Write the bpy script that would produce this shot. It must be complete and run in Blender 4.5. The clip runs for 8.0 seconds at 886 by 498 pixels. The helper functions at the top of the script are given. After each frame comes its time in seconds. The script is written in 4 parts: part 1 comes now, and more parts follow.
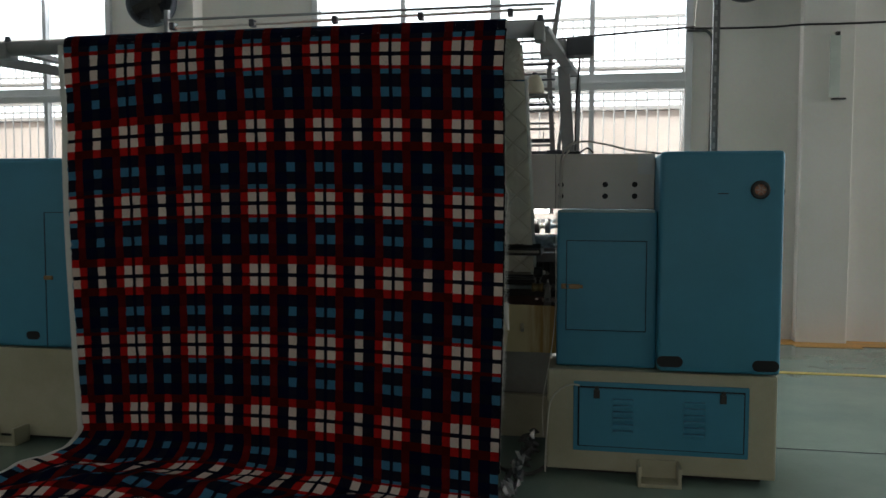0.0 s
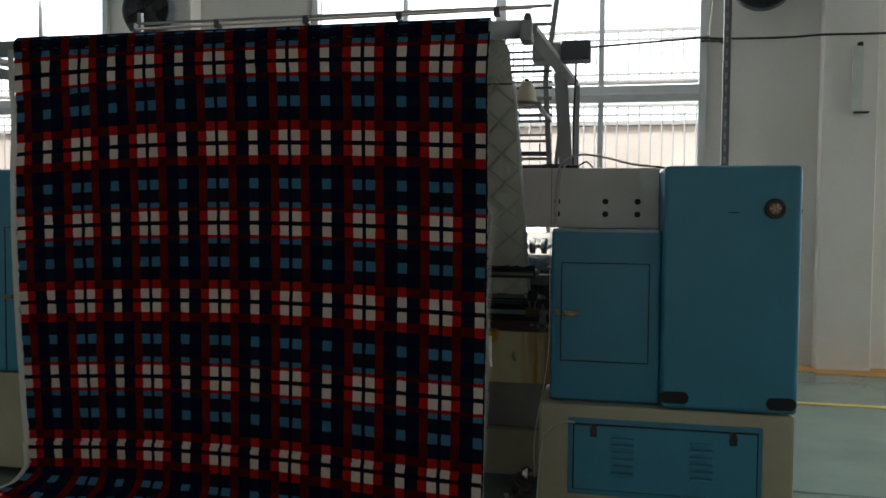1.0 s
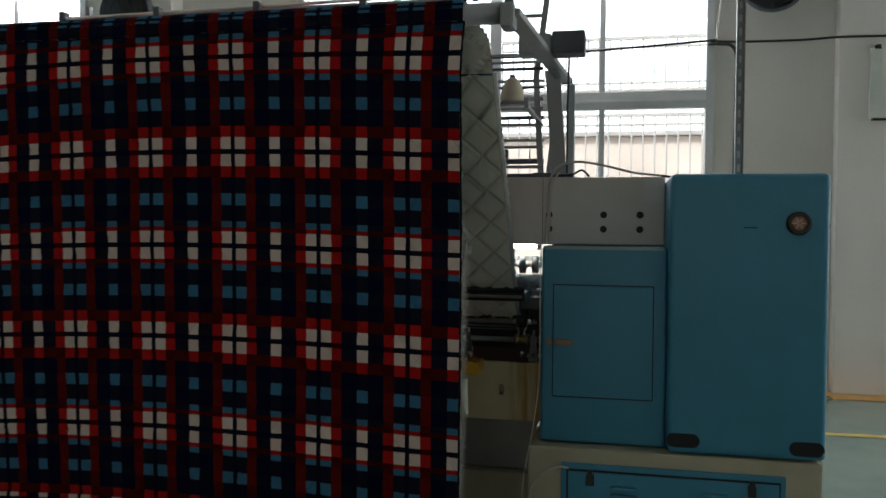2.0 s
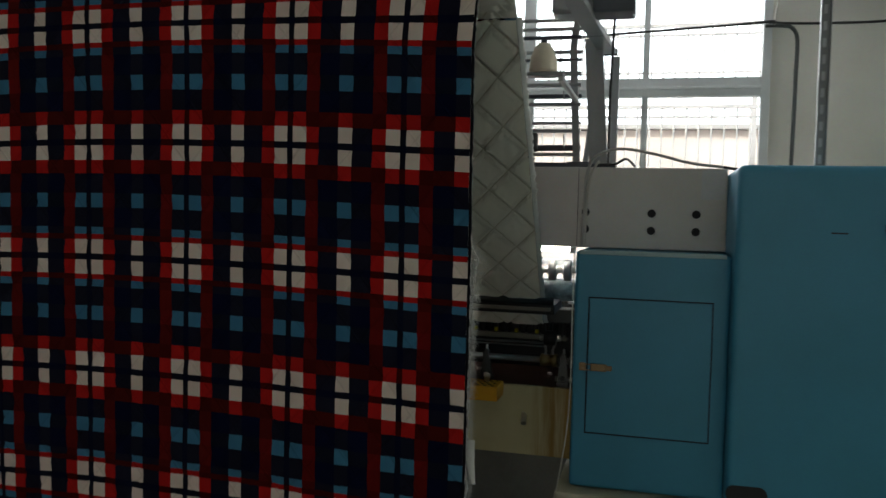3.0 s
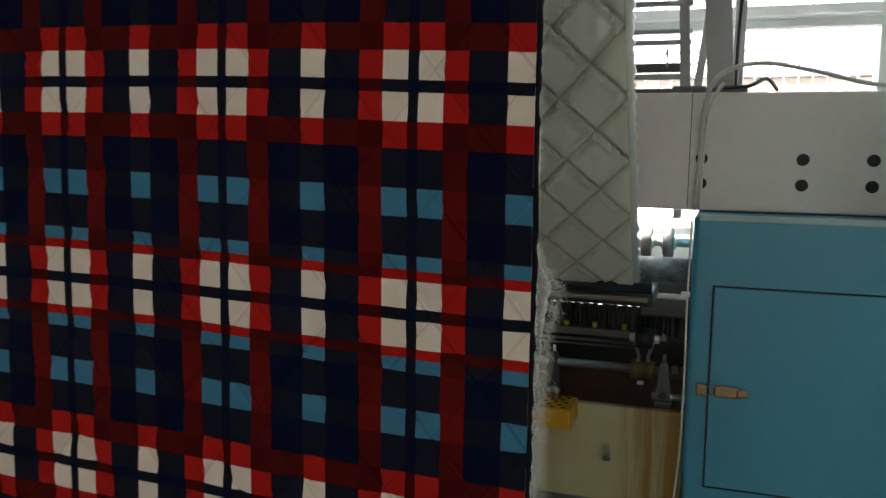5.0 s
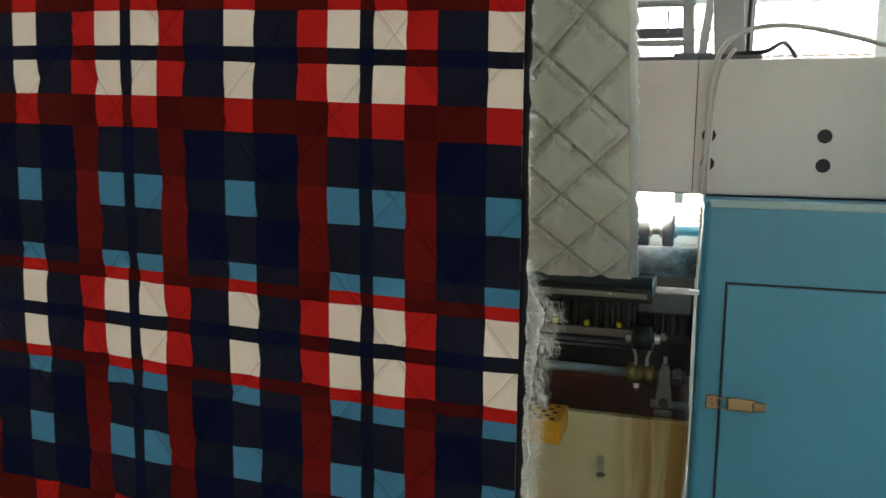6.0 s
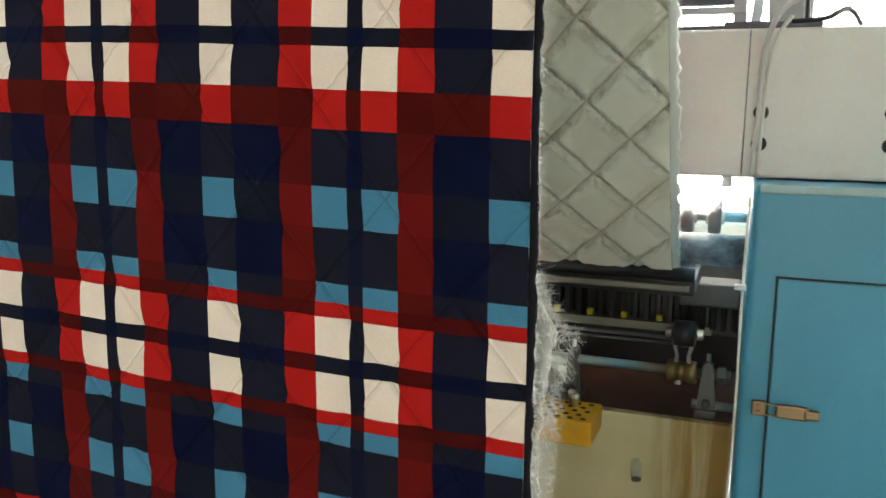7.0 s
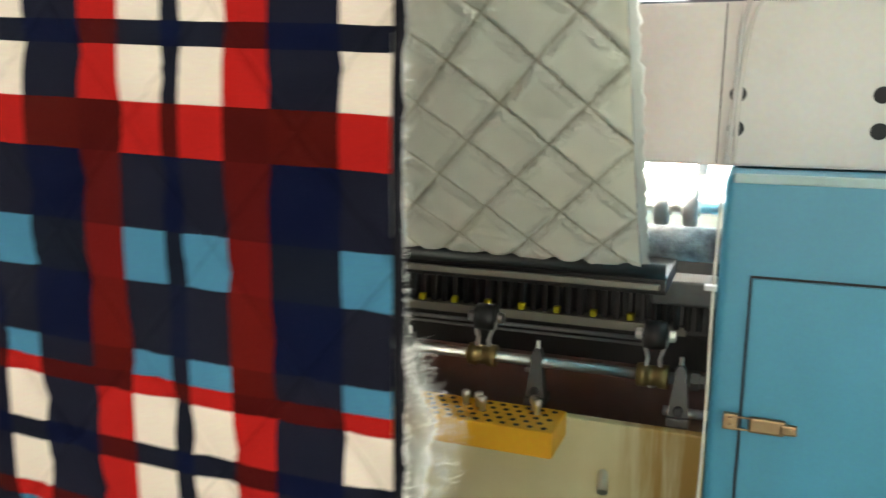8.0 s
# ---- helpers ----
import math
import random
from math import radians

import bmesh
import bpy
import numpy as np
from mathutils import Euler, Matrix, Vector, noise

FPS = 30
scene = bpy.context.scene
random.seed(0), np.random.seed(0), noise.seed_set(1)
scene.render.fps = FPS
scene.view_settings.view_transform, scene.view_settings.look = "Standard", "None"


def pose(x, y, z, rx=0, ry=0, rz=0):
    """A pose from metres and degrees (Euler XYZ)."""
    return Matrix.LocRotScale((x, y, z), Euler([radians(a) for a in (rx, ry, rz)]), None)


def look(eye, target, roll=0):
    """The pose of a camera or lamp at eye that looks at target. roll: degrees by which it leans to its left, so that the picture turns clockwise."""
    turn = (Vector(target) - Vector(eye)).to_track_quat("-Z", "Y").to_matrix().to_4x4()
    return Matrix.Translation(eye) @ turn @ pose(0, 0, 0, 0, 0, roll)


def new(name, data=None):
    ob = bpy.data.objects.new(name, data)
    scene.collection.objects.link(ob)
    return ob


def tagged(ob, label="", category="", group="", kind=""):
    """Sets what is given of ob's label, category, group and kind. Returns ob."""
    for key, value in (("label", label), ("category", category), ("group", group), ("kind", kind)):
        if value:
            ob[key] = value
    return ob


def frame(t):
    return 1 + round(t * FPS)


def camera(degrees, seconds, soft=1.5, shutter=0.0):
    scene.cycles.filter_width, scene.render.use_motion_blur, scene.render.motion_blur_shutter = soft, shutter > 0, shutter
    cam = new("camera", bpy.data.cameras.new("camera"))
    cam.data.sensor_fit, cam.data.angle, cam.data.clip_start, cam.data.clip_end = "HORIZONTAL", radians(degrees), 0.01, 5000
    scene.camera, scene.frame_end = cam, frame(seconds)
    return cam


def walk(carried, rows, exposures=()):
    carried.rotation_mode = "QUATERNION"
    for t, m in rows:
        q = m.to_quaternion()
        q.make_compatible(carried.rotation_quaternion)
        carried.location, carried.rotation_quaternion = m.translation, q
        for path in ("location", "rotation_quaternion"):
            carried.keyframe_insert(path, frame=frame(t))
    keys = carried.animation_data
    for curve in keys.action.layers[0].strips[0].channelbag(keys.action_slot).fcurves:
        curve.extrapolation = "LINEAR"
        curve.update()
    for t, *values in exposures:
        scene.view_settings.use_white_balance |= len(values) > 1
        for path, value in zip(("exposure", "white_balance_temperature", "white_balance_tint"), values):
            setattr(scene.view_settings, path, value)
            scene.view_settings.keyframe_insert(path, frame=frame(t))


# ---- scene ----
cam = camera(57.75, 8.0, shutter=0.5)
PATH = [
    (0, (0.136, -0.317, 1.445), (-0.231, 1.646, 1.328), 0.11),
    (0.5, (0.179, -0.154, 1.454), (-0.185, 1.810, 1.343), -0.05),
    (1, (0.233, 0.066, 1.458), (-0.177, 2.021, 1.378), 0.52),
    (1.5, (0.226, 0.312, 1.473), (-0.187, 2.268, 1.421), 0.94),
    (2, (0.258, 0.558, 1.472), (-0.164, 2.513, 1.423), 0.52),
    (2.2, (0.258, 0.684, 1.474), (-0.173, 2.636, 1.430), 0.74),
    (3.3, (0.173, 1.318, 1.493), (-0.358, 3.245, 1.421), 1.55),
    (3.5, (0.157, 1.424, 1.472), (-0.398, 3.345, 1.415), 1.41),
    (4, (0.122, 1.661, 1.475), (-0.544, 3.545, 1.410), 1.59),
    (4.2, (0.105, 1.762, 1.474), (-0.579, 3.639, 1.386), 1.74),
    (5.3, (-0.064, 2.128, 1.464), (-0.649, 4.032, 1.281), 1.34),
    (5.5, (-0.084, 2.182, 1.459), (-0.646, 4.092, 1.273), 1.30),
    (6, (-0.074, 2.311, 1.469), (-0.661, 4.211, 1.255), 1.18),
    (6.5, (-0.050, 2.378, 1.475), (-0.695, 4.254, 1.223), 1.17),
    (7, (-0.063, 2.453, 1.474), (-0.760, 4.308, 1.204), 1.21),
    (7.5, (-0.088, 2.533, 1.474), (-0.820, 4.372, 1.186), 1.18),
    (8, (-0.027, 2.627, 1.467), (-0.712, 4.483, 1.169), 1.37),
]

# ---- light ----
EXPO = [(0, -0.08, 6150, 9), (2.2, 0.0, 6150, 9), (3.5, 0.5, 6300, 9), (4.2, 0.9, 6350, 9), (5.5, 1.65, 6450, 9), (6.5, 2.4, 6500, 9), (7, 2.65, 6550, 9), (8, 3.05, 6650, 9)]
walk(cam, [(t, look(eye, target, roll)) for t, eye, target, roll in PATH], exposures=EXPO)

world = bpy.data.worlds.new("sky")
scene.world = world
world.use_nodes = True
wn = world.node_tree
sky = wn.nodes.new("ShaderNodeTexSky")
sky.sky_type, sky.sun_disc = "NISHITA", False
sky.sun_elevation, sky.sun_rotation = radians(48), radians(225)
sky.air_density, sky.dust_density, sky.ozone_density = 1.6, 7.0, 0.3
wn.links.new(sky.outputs[0], wn.nodes["Background"].inputs[0])
wn.nodes["Background"].inputs[1].default_value = 0.15

sun = new("sun", bpy.data.lights.new("sun", "SUN"))
sun.data.energy, sun.data.angle, sun.data.color = 4.5, radians(10), (1, 0.97, 0.92)
sun.matrix_world = look((-14, -14, 22), (0, 0, 0))


def window_light(name, x, y, z, w, h, turn, watts):
    """An area lamp in a window's opening, standing in for sky light."""
    ob = new(name, bpy.data.lights.new(name, "AREA"))
    ob.data.shape, ob.data.size, ob.data.size_y, ob.data.energy = "RECTANGLE", w, h, watts
    ob.data.color = (1.0, 0.96, 0.935)
    ob.matrix_world = Matrix.Translation((x, y, z)) @ turn
    return ob


# sky light in the high part of the windows ahead; the one at x 9.5 is unseen
for x in (-7.7, -0.97, 9.5):
    window_light("daylight_fill", x, 8.54, 4.16, 3.9, 0.5, pose(0, 0, 0, -58, 0, 0), 135)
# added lamp in an unseen side wall opening, brightens the right wall and floor
window_light("daylight_fill", 11.9, 6.3, 2.7, 3.6, 3.4, pose(0, 0, 0, 90, 0, 90), 250)
# added lamps in unseen windows behind the camera, to light the fronts
for x in (-8.0, 0.0, 8.0):
    window_light("daylight_fill", x, -9.9, 2.7, 4.0, 3.4, pose(0, 0, 0, 90, 0, 0), 18)

# ---- materials ----


def material(name, rough=0.5, metal=0.0):
    m = bpy.data.materials.new(name)
    m.use_nodes = True
    b = m.node_tree.nodes["Principled BSDF"]
    b.inputs["Roughness"].default_value, b.inputs["Metallic"].default_value = rough, metal
    return m, m.node_tree, b


def node(nt, kind, **values):
    n = nt.nodes.new(kind)
    for k, v in values.items():
        n.inputs[k.replace("_", " ")].default_value = v
    return n


def coords(nt, scale=1.0, uv=False):
    c = nt.nodes.new("ShaderNodeTexCoord")
    mp = nt.nodes.new("ShaderNodeMapping")
    mp.inputs["Scale"].default_value = (scale,) * 3 if not isinstance(scale, tuple) else scale
    nt.links.new(c.outputs["UV" if uv else "Object"], mp.inputs[0])
    return mp.outputs[0]


def ramp(nt, stops, constant=False):
    r = nt.nodes.new("ShaderNodeValToRGB")
    e = r.color_ramp.elements
    r.color_ramp.interpolation = "CONSTANT" if constant else "LINEAR"
    while len(e) < len(stops):
        e.new(1.0)
    for s, (p, c) in zip(e, stops):
        s.position, s.color = p, (*c, 1) if len(c) == 3 else c
    return r


def mix(nt, a, b, fac, mode="MIX"):
    n = nt.nodes.new("ShaderNodeMix")
    n.data_type, n.blend_type = "RGBA", mode
    for sock, v in ((n.inputs[0], fac), (n.inputs[6], a), (n.inputs[7], b)):
        if isinstance(v, bpy.types.NodeSocket):
            nt.links.new(v, sock)
        elif isinstance(v, tuple):
            sock.default_value = (*v, 1)
        else:
            sock.default_value = v
    return n.outputs[2]


def bump(nt, b, height, strength=0.2, dist=0.002):
    n = nt.nodes.new("ShaderNodeBump")
    n.inputs["Strength"].default_value, n.inputs["Distance"].default_value = strength, dist
    nt.links.new(height, n.inputs["Height"])
    nt.links.new(n.outputs[0], b.inputs["Normal"])


def plain(name, colour, rough=0.5, metal=0.0, dirt=None, dirt_amount=0.5, coarse=3.0, fine=90.0, grain=0.12, relief=0.0006, stretch=None):
    """A painted or bare surface: blotches, fine grain and slight relief."""
    m, nt, b = material(name, rough, metal)
    big = node(nt, "ShaderNodeTexNoise", Scale=coarse, Detail=6.0, Roughness=0.65)
    small = node(nt, "ShaderNodeTexNoise", Scale=fine, Detail=3.0)
    nt.links.new(coords(nt, stretch or 1.0), big.inputs["Vector"])
    nt.links.new(coords(nt), small.inputs["Vector"])
    r = ramp(nt, [(0.36, (0, 0, 0)), (0.72, (1, 1, 1))])
    nt.links.new(big.outputs[0], r.inputs[0])
    dirt = dirt or tuple(c * 0.55 for c in colour)
    f = nt.nodes.new("ShaderNodeMath")
    f.operation = "MULTIPLY"
    f.inputs[1].default_value = dirt_amount
    nt.links.new(r.outputs[0], f.inputs[0])
    c = mix(nt, colour, dirt, f.outputs[0])
    c = mix(nt, c, small.outputs[1], grain, "OVERLAY")
    nt.links.new(c, b.inputs["Base Color"])
    rr = nt.nodes.new("ShaderNodeMapRange")
    rr.inputs[3].default_value, rr.inputs[4].default_value = rough * 0.8, min(1, rough * 1.25)
    nt.links.new(big.outputs[0], rr.inputs[0])
    nt.links.new(rr.outputs[0], b.inputs["Roughness"])
    if relief:
        bump(nt, b, small.outputs[0], 0.4, relief)
    return m


BLUE = plain("blue_machine_paint", (0.05, 0.245, 0.385), 0.42, dirt=(0.04, 0.19, 0.27), dirt_amount=0.45, fine=160, relief=0.0004)
BLUE_EDGE = plain("worn_blue_edge", (0.35, 0.48, 0.5), 0.5)
BEIGE = plain("beige_machine_paint", (0.46, 0.44, 0.33), 0.45, dirt=(0.33, 0.3, 0.19), dirt_amount=0.6, fine=140, relief=0.0004)
GREYWHITE = plain("grey_white_paint", (0.62, 0.6, 0.56), 0.42, dirt=(0.5, 0.47, 0.43), dirt_amount=0.5, relief=0.0003)
DARK = plain("dark_gap", (0.012, 0.012, 0.014), 0.7)
BLACK = plain("oily_black_steel", (0.026, 0.026, 0.026), 0.36, 0.3, dirt=(0.04, 0.036, 0.03), relief=0.0008)
STEEL = plain("polished_steel", (0.80, 0.79, 0.75), 0.36, 1.0, dirt=(0.4, 0.38, 0.35), relief=0.0002)
CAST = plain("cast_grey_iron", (0.3, 0.3, 0.29), 0.5, 0.5, dirt=(0.09, 0.085, 0.08), relief=0.001)
DARKCAST = plain("greasy_dark_iron", (0.12, 0.12, 0.115), 0.45, 0.4, dirt=(0.05, 0.05, 0.045), relief=0.001)
LINTY = plain("linty_grey_roller", (0.16, 0.16, 0.16), 0.7, 0.1, dirt=(0.6, 0.6, 0.58), dirt_amount=0.9, coarse=22, fine=200, relief=0.002)
OILBROWN = plain("oily_brown_floor_pan", (0.11, 0.03, 0.016), 0.3, dirt=(0.03, 0.012, 0.008), dirt_amount=0.8)
BRASS = plain("oily_bronze", (0.26, 0.19, 0.075), 0.4, 0.7, dirt=(0.06, 0.045, 0.02))
LATCH = plain("brass_plated_latch", (0.22, 0.145, 0.08), 0.38, 0.8, dirt=(0.3, 0.2, 0.1))
YELLOW = plain("yellow_plastic", (0.80, 0.40, 0.015), 0.5, dirt=(0.5, 0.25, 0.01), dirt_amount=0.5)
DOTYELLOW = plain("yellow_needle_clamp", (0.75, 0.68, 0.02), 0.45)
ALU = plain("grey_frame_paint", (0.33, 0.345, 0.35), 0.45, 0.2, dirt=(0.22, 0.23, 0.23))
DARKGREY = plain("dark_grey_motor_paint", (0.09, 0.1, 0.12), 0.5)
WALLWHITE = plain("white_limewash_wall", (0.76, 0.73, 0.69), 0.9, dirt=(0.62, 0.6, 0.52), dirt_amount=0.6, coarse=0.7, fine=35, relief=0.002)
WINFRAME = plain("white_aluminium_frame", (0.6, 0.62, 0.63), 0.4, 0.1, dirt=(0.45, 0.46, 0.46))
CEIL = plain("grey_white_ceiling", (0.7, 0.7, 0.68), 0.9, coarse=0.5)
CABLE = plain("grey_cable_sheath", (0.52, 0.51, 0.48), 0.5)
CABLEWHITE = plain("pale_cable_sheath", (0.62, 0.6, 0.54), 0.5)
CONDUIT = plain("dark_conduit_sheath", (0.07, 0.075, 0.075), 0.5)
CABLEBLACK = plain("black_cable_sheath", (0.02, 0.02, 0.02), 0.5)
STEELWORN = plain("worn_oily_rail", (0.30, 0.28, 0.23), 0.45, 0.3, dirt=(0.12, 0.11, 0.09), dirt_amount=0.5)
HAZE = plain("thin_wadding_haze", (0.72, 0.72, 0.69), 0.95, fine=300, relief=0.003)
HAZE.node_tree.nodes["Principled BSDF"].inputs["Alpha"].default_value = 0.34
FOAM = plain("white_wadding", (0.64, 0.64, 0.61), 0.95, dirt=(0.6, 0.6, 0.57), fine=300, relief=0.003)
SELVAGE = plain("dark_overlocked_selvage", (0.004, 0.004, 0.006), 1.0, dirt=(0.012, 0.01, 0.014), dirt_amount=0.25, coarse=140, relief=0.002)
SELVAGE.node_tree.nodes["Principled BSDF"].inputs["Specular IOR Level"].default_value = 0.1
PVC = plain("cream_spool_thread", (0.72, 0.66, 0.5), 0.7, fine=300)
REDLAMP = plain("dull_red_lens", (0.42, 0.16, 0.11), 0.3, dirt=(0.6, 0.4, 0.3), coarse=60)
FENCE = plain("white_painted_fence", (0.5, 0.5, 0.5), 0.5)
FACADE = plain("pale_render_facade", (0.75, 0.68, 0.63), 0.9, coarse=0.4)
GREENPLATE = plain("pale_green_glass_plate", (0.62, 0.66, 0.60), 0.3)
ORANGE = plain("worn_orange_floor_paint", (0.55, 0.27, 0.05), 0.5, dirt=(0.35, 0.25, 0.12), dirt_amount=0.8, coarse=5)
LINEYELLOW = plain("worn_yellow_floor_paint", (0.6, 0.45, 0.06), 0.4, dirt=(0.3, 0.33, 0.2), dirt_amount=0.7, coarse=6)
CONCRETE = plain("outdoor_concrete", (0.5, 0.49, 0.46), 0.9, coarse=0.8)
FOIL = plain("crumpled_plastic_film", (0.16, 0.165, 0.17), 0.16, 0.55, dirt=(0.5, 0.5, 0.5), coarse=30)


def make_floor_material():
    m, nt, b = material("green_epoxy_floor", 0.22)
    a = node(nt, "ShaderNodeTexNoise", Scale=0.9, Detail=7.0, Roughness=0.6)
    s = node(nt, "ShaderNodeTexNoise", Scale=40.0, Detail=4.0)
    for n in (a, s):
        nt.links.new(coords(nt), n.inputs["Vector"])
    r = ramp(nt, [(0.3, (0.13, 0.19, 0.16)), (0.55, (0.175, 0.24, 0.205)), (0.75, (0.22, 0.285, 0.245))])
    nt.links.new(a.outputs[0], r.inputs[0])
    nt.links.new(mix(nt, r.outputs[0], s.outputs[1], 0.05, "OVERLAY"), b.inputs["Base Color"])
    q = ramp(nt, [(0.3, (0.10,) * 3), (0.75, (0.20,) * 3)])
    nt.links.new(s.outputs[0], q.inputs[0])
    nt.links.new(q.outputs[0], b.inputs["Roughness"])
    bump(nt, b, a.outputs[0], 0.05, 0.004)
    return m


FLOOR = make_floor_material()


def make_stained_beige():
    """Beige plate with brown oil runs at its right end."""
    m, nt, b = material("oil_stained_beige_plate", 0.4)
    n = node(nt, "ShaderNodeTexNoise", Scale=1.0, Detail=5.0, Roughness=0.6)
    nt.links.new(coords(nt, (34.0, 6.0, 2.2)), n.inputs["Vector"])
    g = nt.nodes.new("ShaderNodeSeparateXYZ")
    nt.links.new(coords(nt), g.inputs[0])
    mr = nt.nodes.new("ShaderNodeMapRange")
    mr.inputs[1].default_value, mr.inputs[2].default_value = -0.235, -0.19
    nt.links.new(g.outputs[0], mr.inputs[0])
    r = ramp(nt, [(0.31, (0, 0, 0)), (0.54, (1, 1, 1))])
    nt.links.new(n.outputs[0], r.inputs[0])
    f = nt.nodes.new("ShaderNodeMath")
    f.operation = "MULTIPLY"
    nt.links.new(r.outputs[0], f.inputs[0])
    nt.links.new(mr.outputs[0], f.inputs[1])
    big = node(nt, "ShaderNodeTexNoise", Scale=7.0, Detail=6.0)
    nt.links.new(coords(nt), big.inputs["Vector"])
    c = mix(nt, (0.74, 0.67, 0.43), (0.58, 0.50, 0.25), big.outputs[0])
    c = mix(nt, c, (0.42, 0.25, 0.05), f.outputs[0])
    nt.links.new(c, b.inputs["Base Color"])
    return m


STAINED = make_stained_beige()

# plaid: widths in metres along the cloth, from the middle of the narrow stripe
ROWS_V = [("n", .009), ("w", .0415), ("r", .0405), ("d", .059), ("b", .0425), ("k", .0565), ("t", .0205), ("s", .018), ("w", .0425), ("n", .016),
          ("w", .0425), ("s", .018), ("t", .0205), ("k", .0565), ("b", .0425), ("d", .059), ("r", .0405), ("w", .0415), ("n", .009)]
COLS_U = [("s", .0205), ("d", .0585), ("r", .039), ("l", .0405), ("n", .0172), ("l", .0405), ("r", .039), ("d", .0585), ("s", .0205)]
CREAM, RED, MAROON, NAVY, CHAR, SKYBLUE = (.65, .55, .49), (.33, .010, .009), (.05, .003, .0026), (.0022, .004, .021), (.0088, .0094, .020), (.049, .162, .27)
CELLS = {
    "l": dict(n=(.008, .009, .018), w=CREAM, r=RED, s=RED, d=CHAR, k=(.0095, .0102, .020), b=SKYBLUE, t=SKYBLUE),
    "r": dict(n=(.05, .003, .003), w=RED, r=MAROON, s=(.05, .003, .003), d=(.068, .004, .004), k=(.095, .005, .004), b=(.11, .005, .005), t=(.068, .004, .003)),
    "d": dict(n=NAVY, w=CHAR, r=(.06, .004, .003), s=(.05, .003, .003), d=NAVY, k=NAVY, b=(.006, .008, .017), t=CHAR),
    "n": dict(n=NAVY, w=(.008, .009, .017), r=MAROON, s=MAROON, d=NAVY, k=(.004, .006, .021), b=(.006, .008, .017), t=CHAR),
}


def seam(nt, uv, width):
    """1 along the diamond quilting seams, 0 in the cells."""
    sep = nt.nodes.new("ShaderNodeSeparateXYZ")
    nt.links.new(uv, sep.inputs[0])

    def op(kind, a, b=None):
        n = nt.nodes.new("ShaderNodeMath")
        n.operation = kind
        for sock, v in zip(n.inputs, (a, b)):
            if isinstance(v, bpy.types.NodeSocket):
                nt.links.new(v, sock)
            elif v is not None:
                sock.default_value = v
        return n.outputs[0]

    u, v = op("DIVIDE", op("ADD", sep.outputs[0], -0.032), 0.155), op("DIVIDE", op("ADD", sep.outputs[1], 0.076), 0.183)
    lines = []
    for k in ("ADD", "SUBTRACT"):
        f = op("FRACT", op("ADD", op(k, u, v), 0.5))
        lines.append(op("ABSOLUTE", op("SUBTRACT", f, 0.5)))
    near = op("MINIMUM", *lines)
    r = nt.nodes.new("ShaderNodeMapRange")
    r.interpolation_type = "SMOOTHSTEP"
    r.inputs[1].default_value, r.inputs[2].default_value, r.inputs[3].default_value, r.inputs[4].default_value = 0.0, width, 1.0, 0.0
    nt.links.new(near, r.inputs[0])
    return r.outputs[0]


def height_sum(nt, parts):
    """Weighted sum of heights, for one bump."""
    out = None
    for sock, w in parts:
        n = nt.nodes.new("ShaderNodeMath")
        n.operation = "MULTIPLY_ADD"
        nt.links.new(sock, n.inputs[0])
        n.inputs[1].default_value = w
        if out is None:
            n.inputs[2].default_value = 0
        else:
            nt.links.new(out, n.inputs[2])
        out = n.outputs[0]
    return out


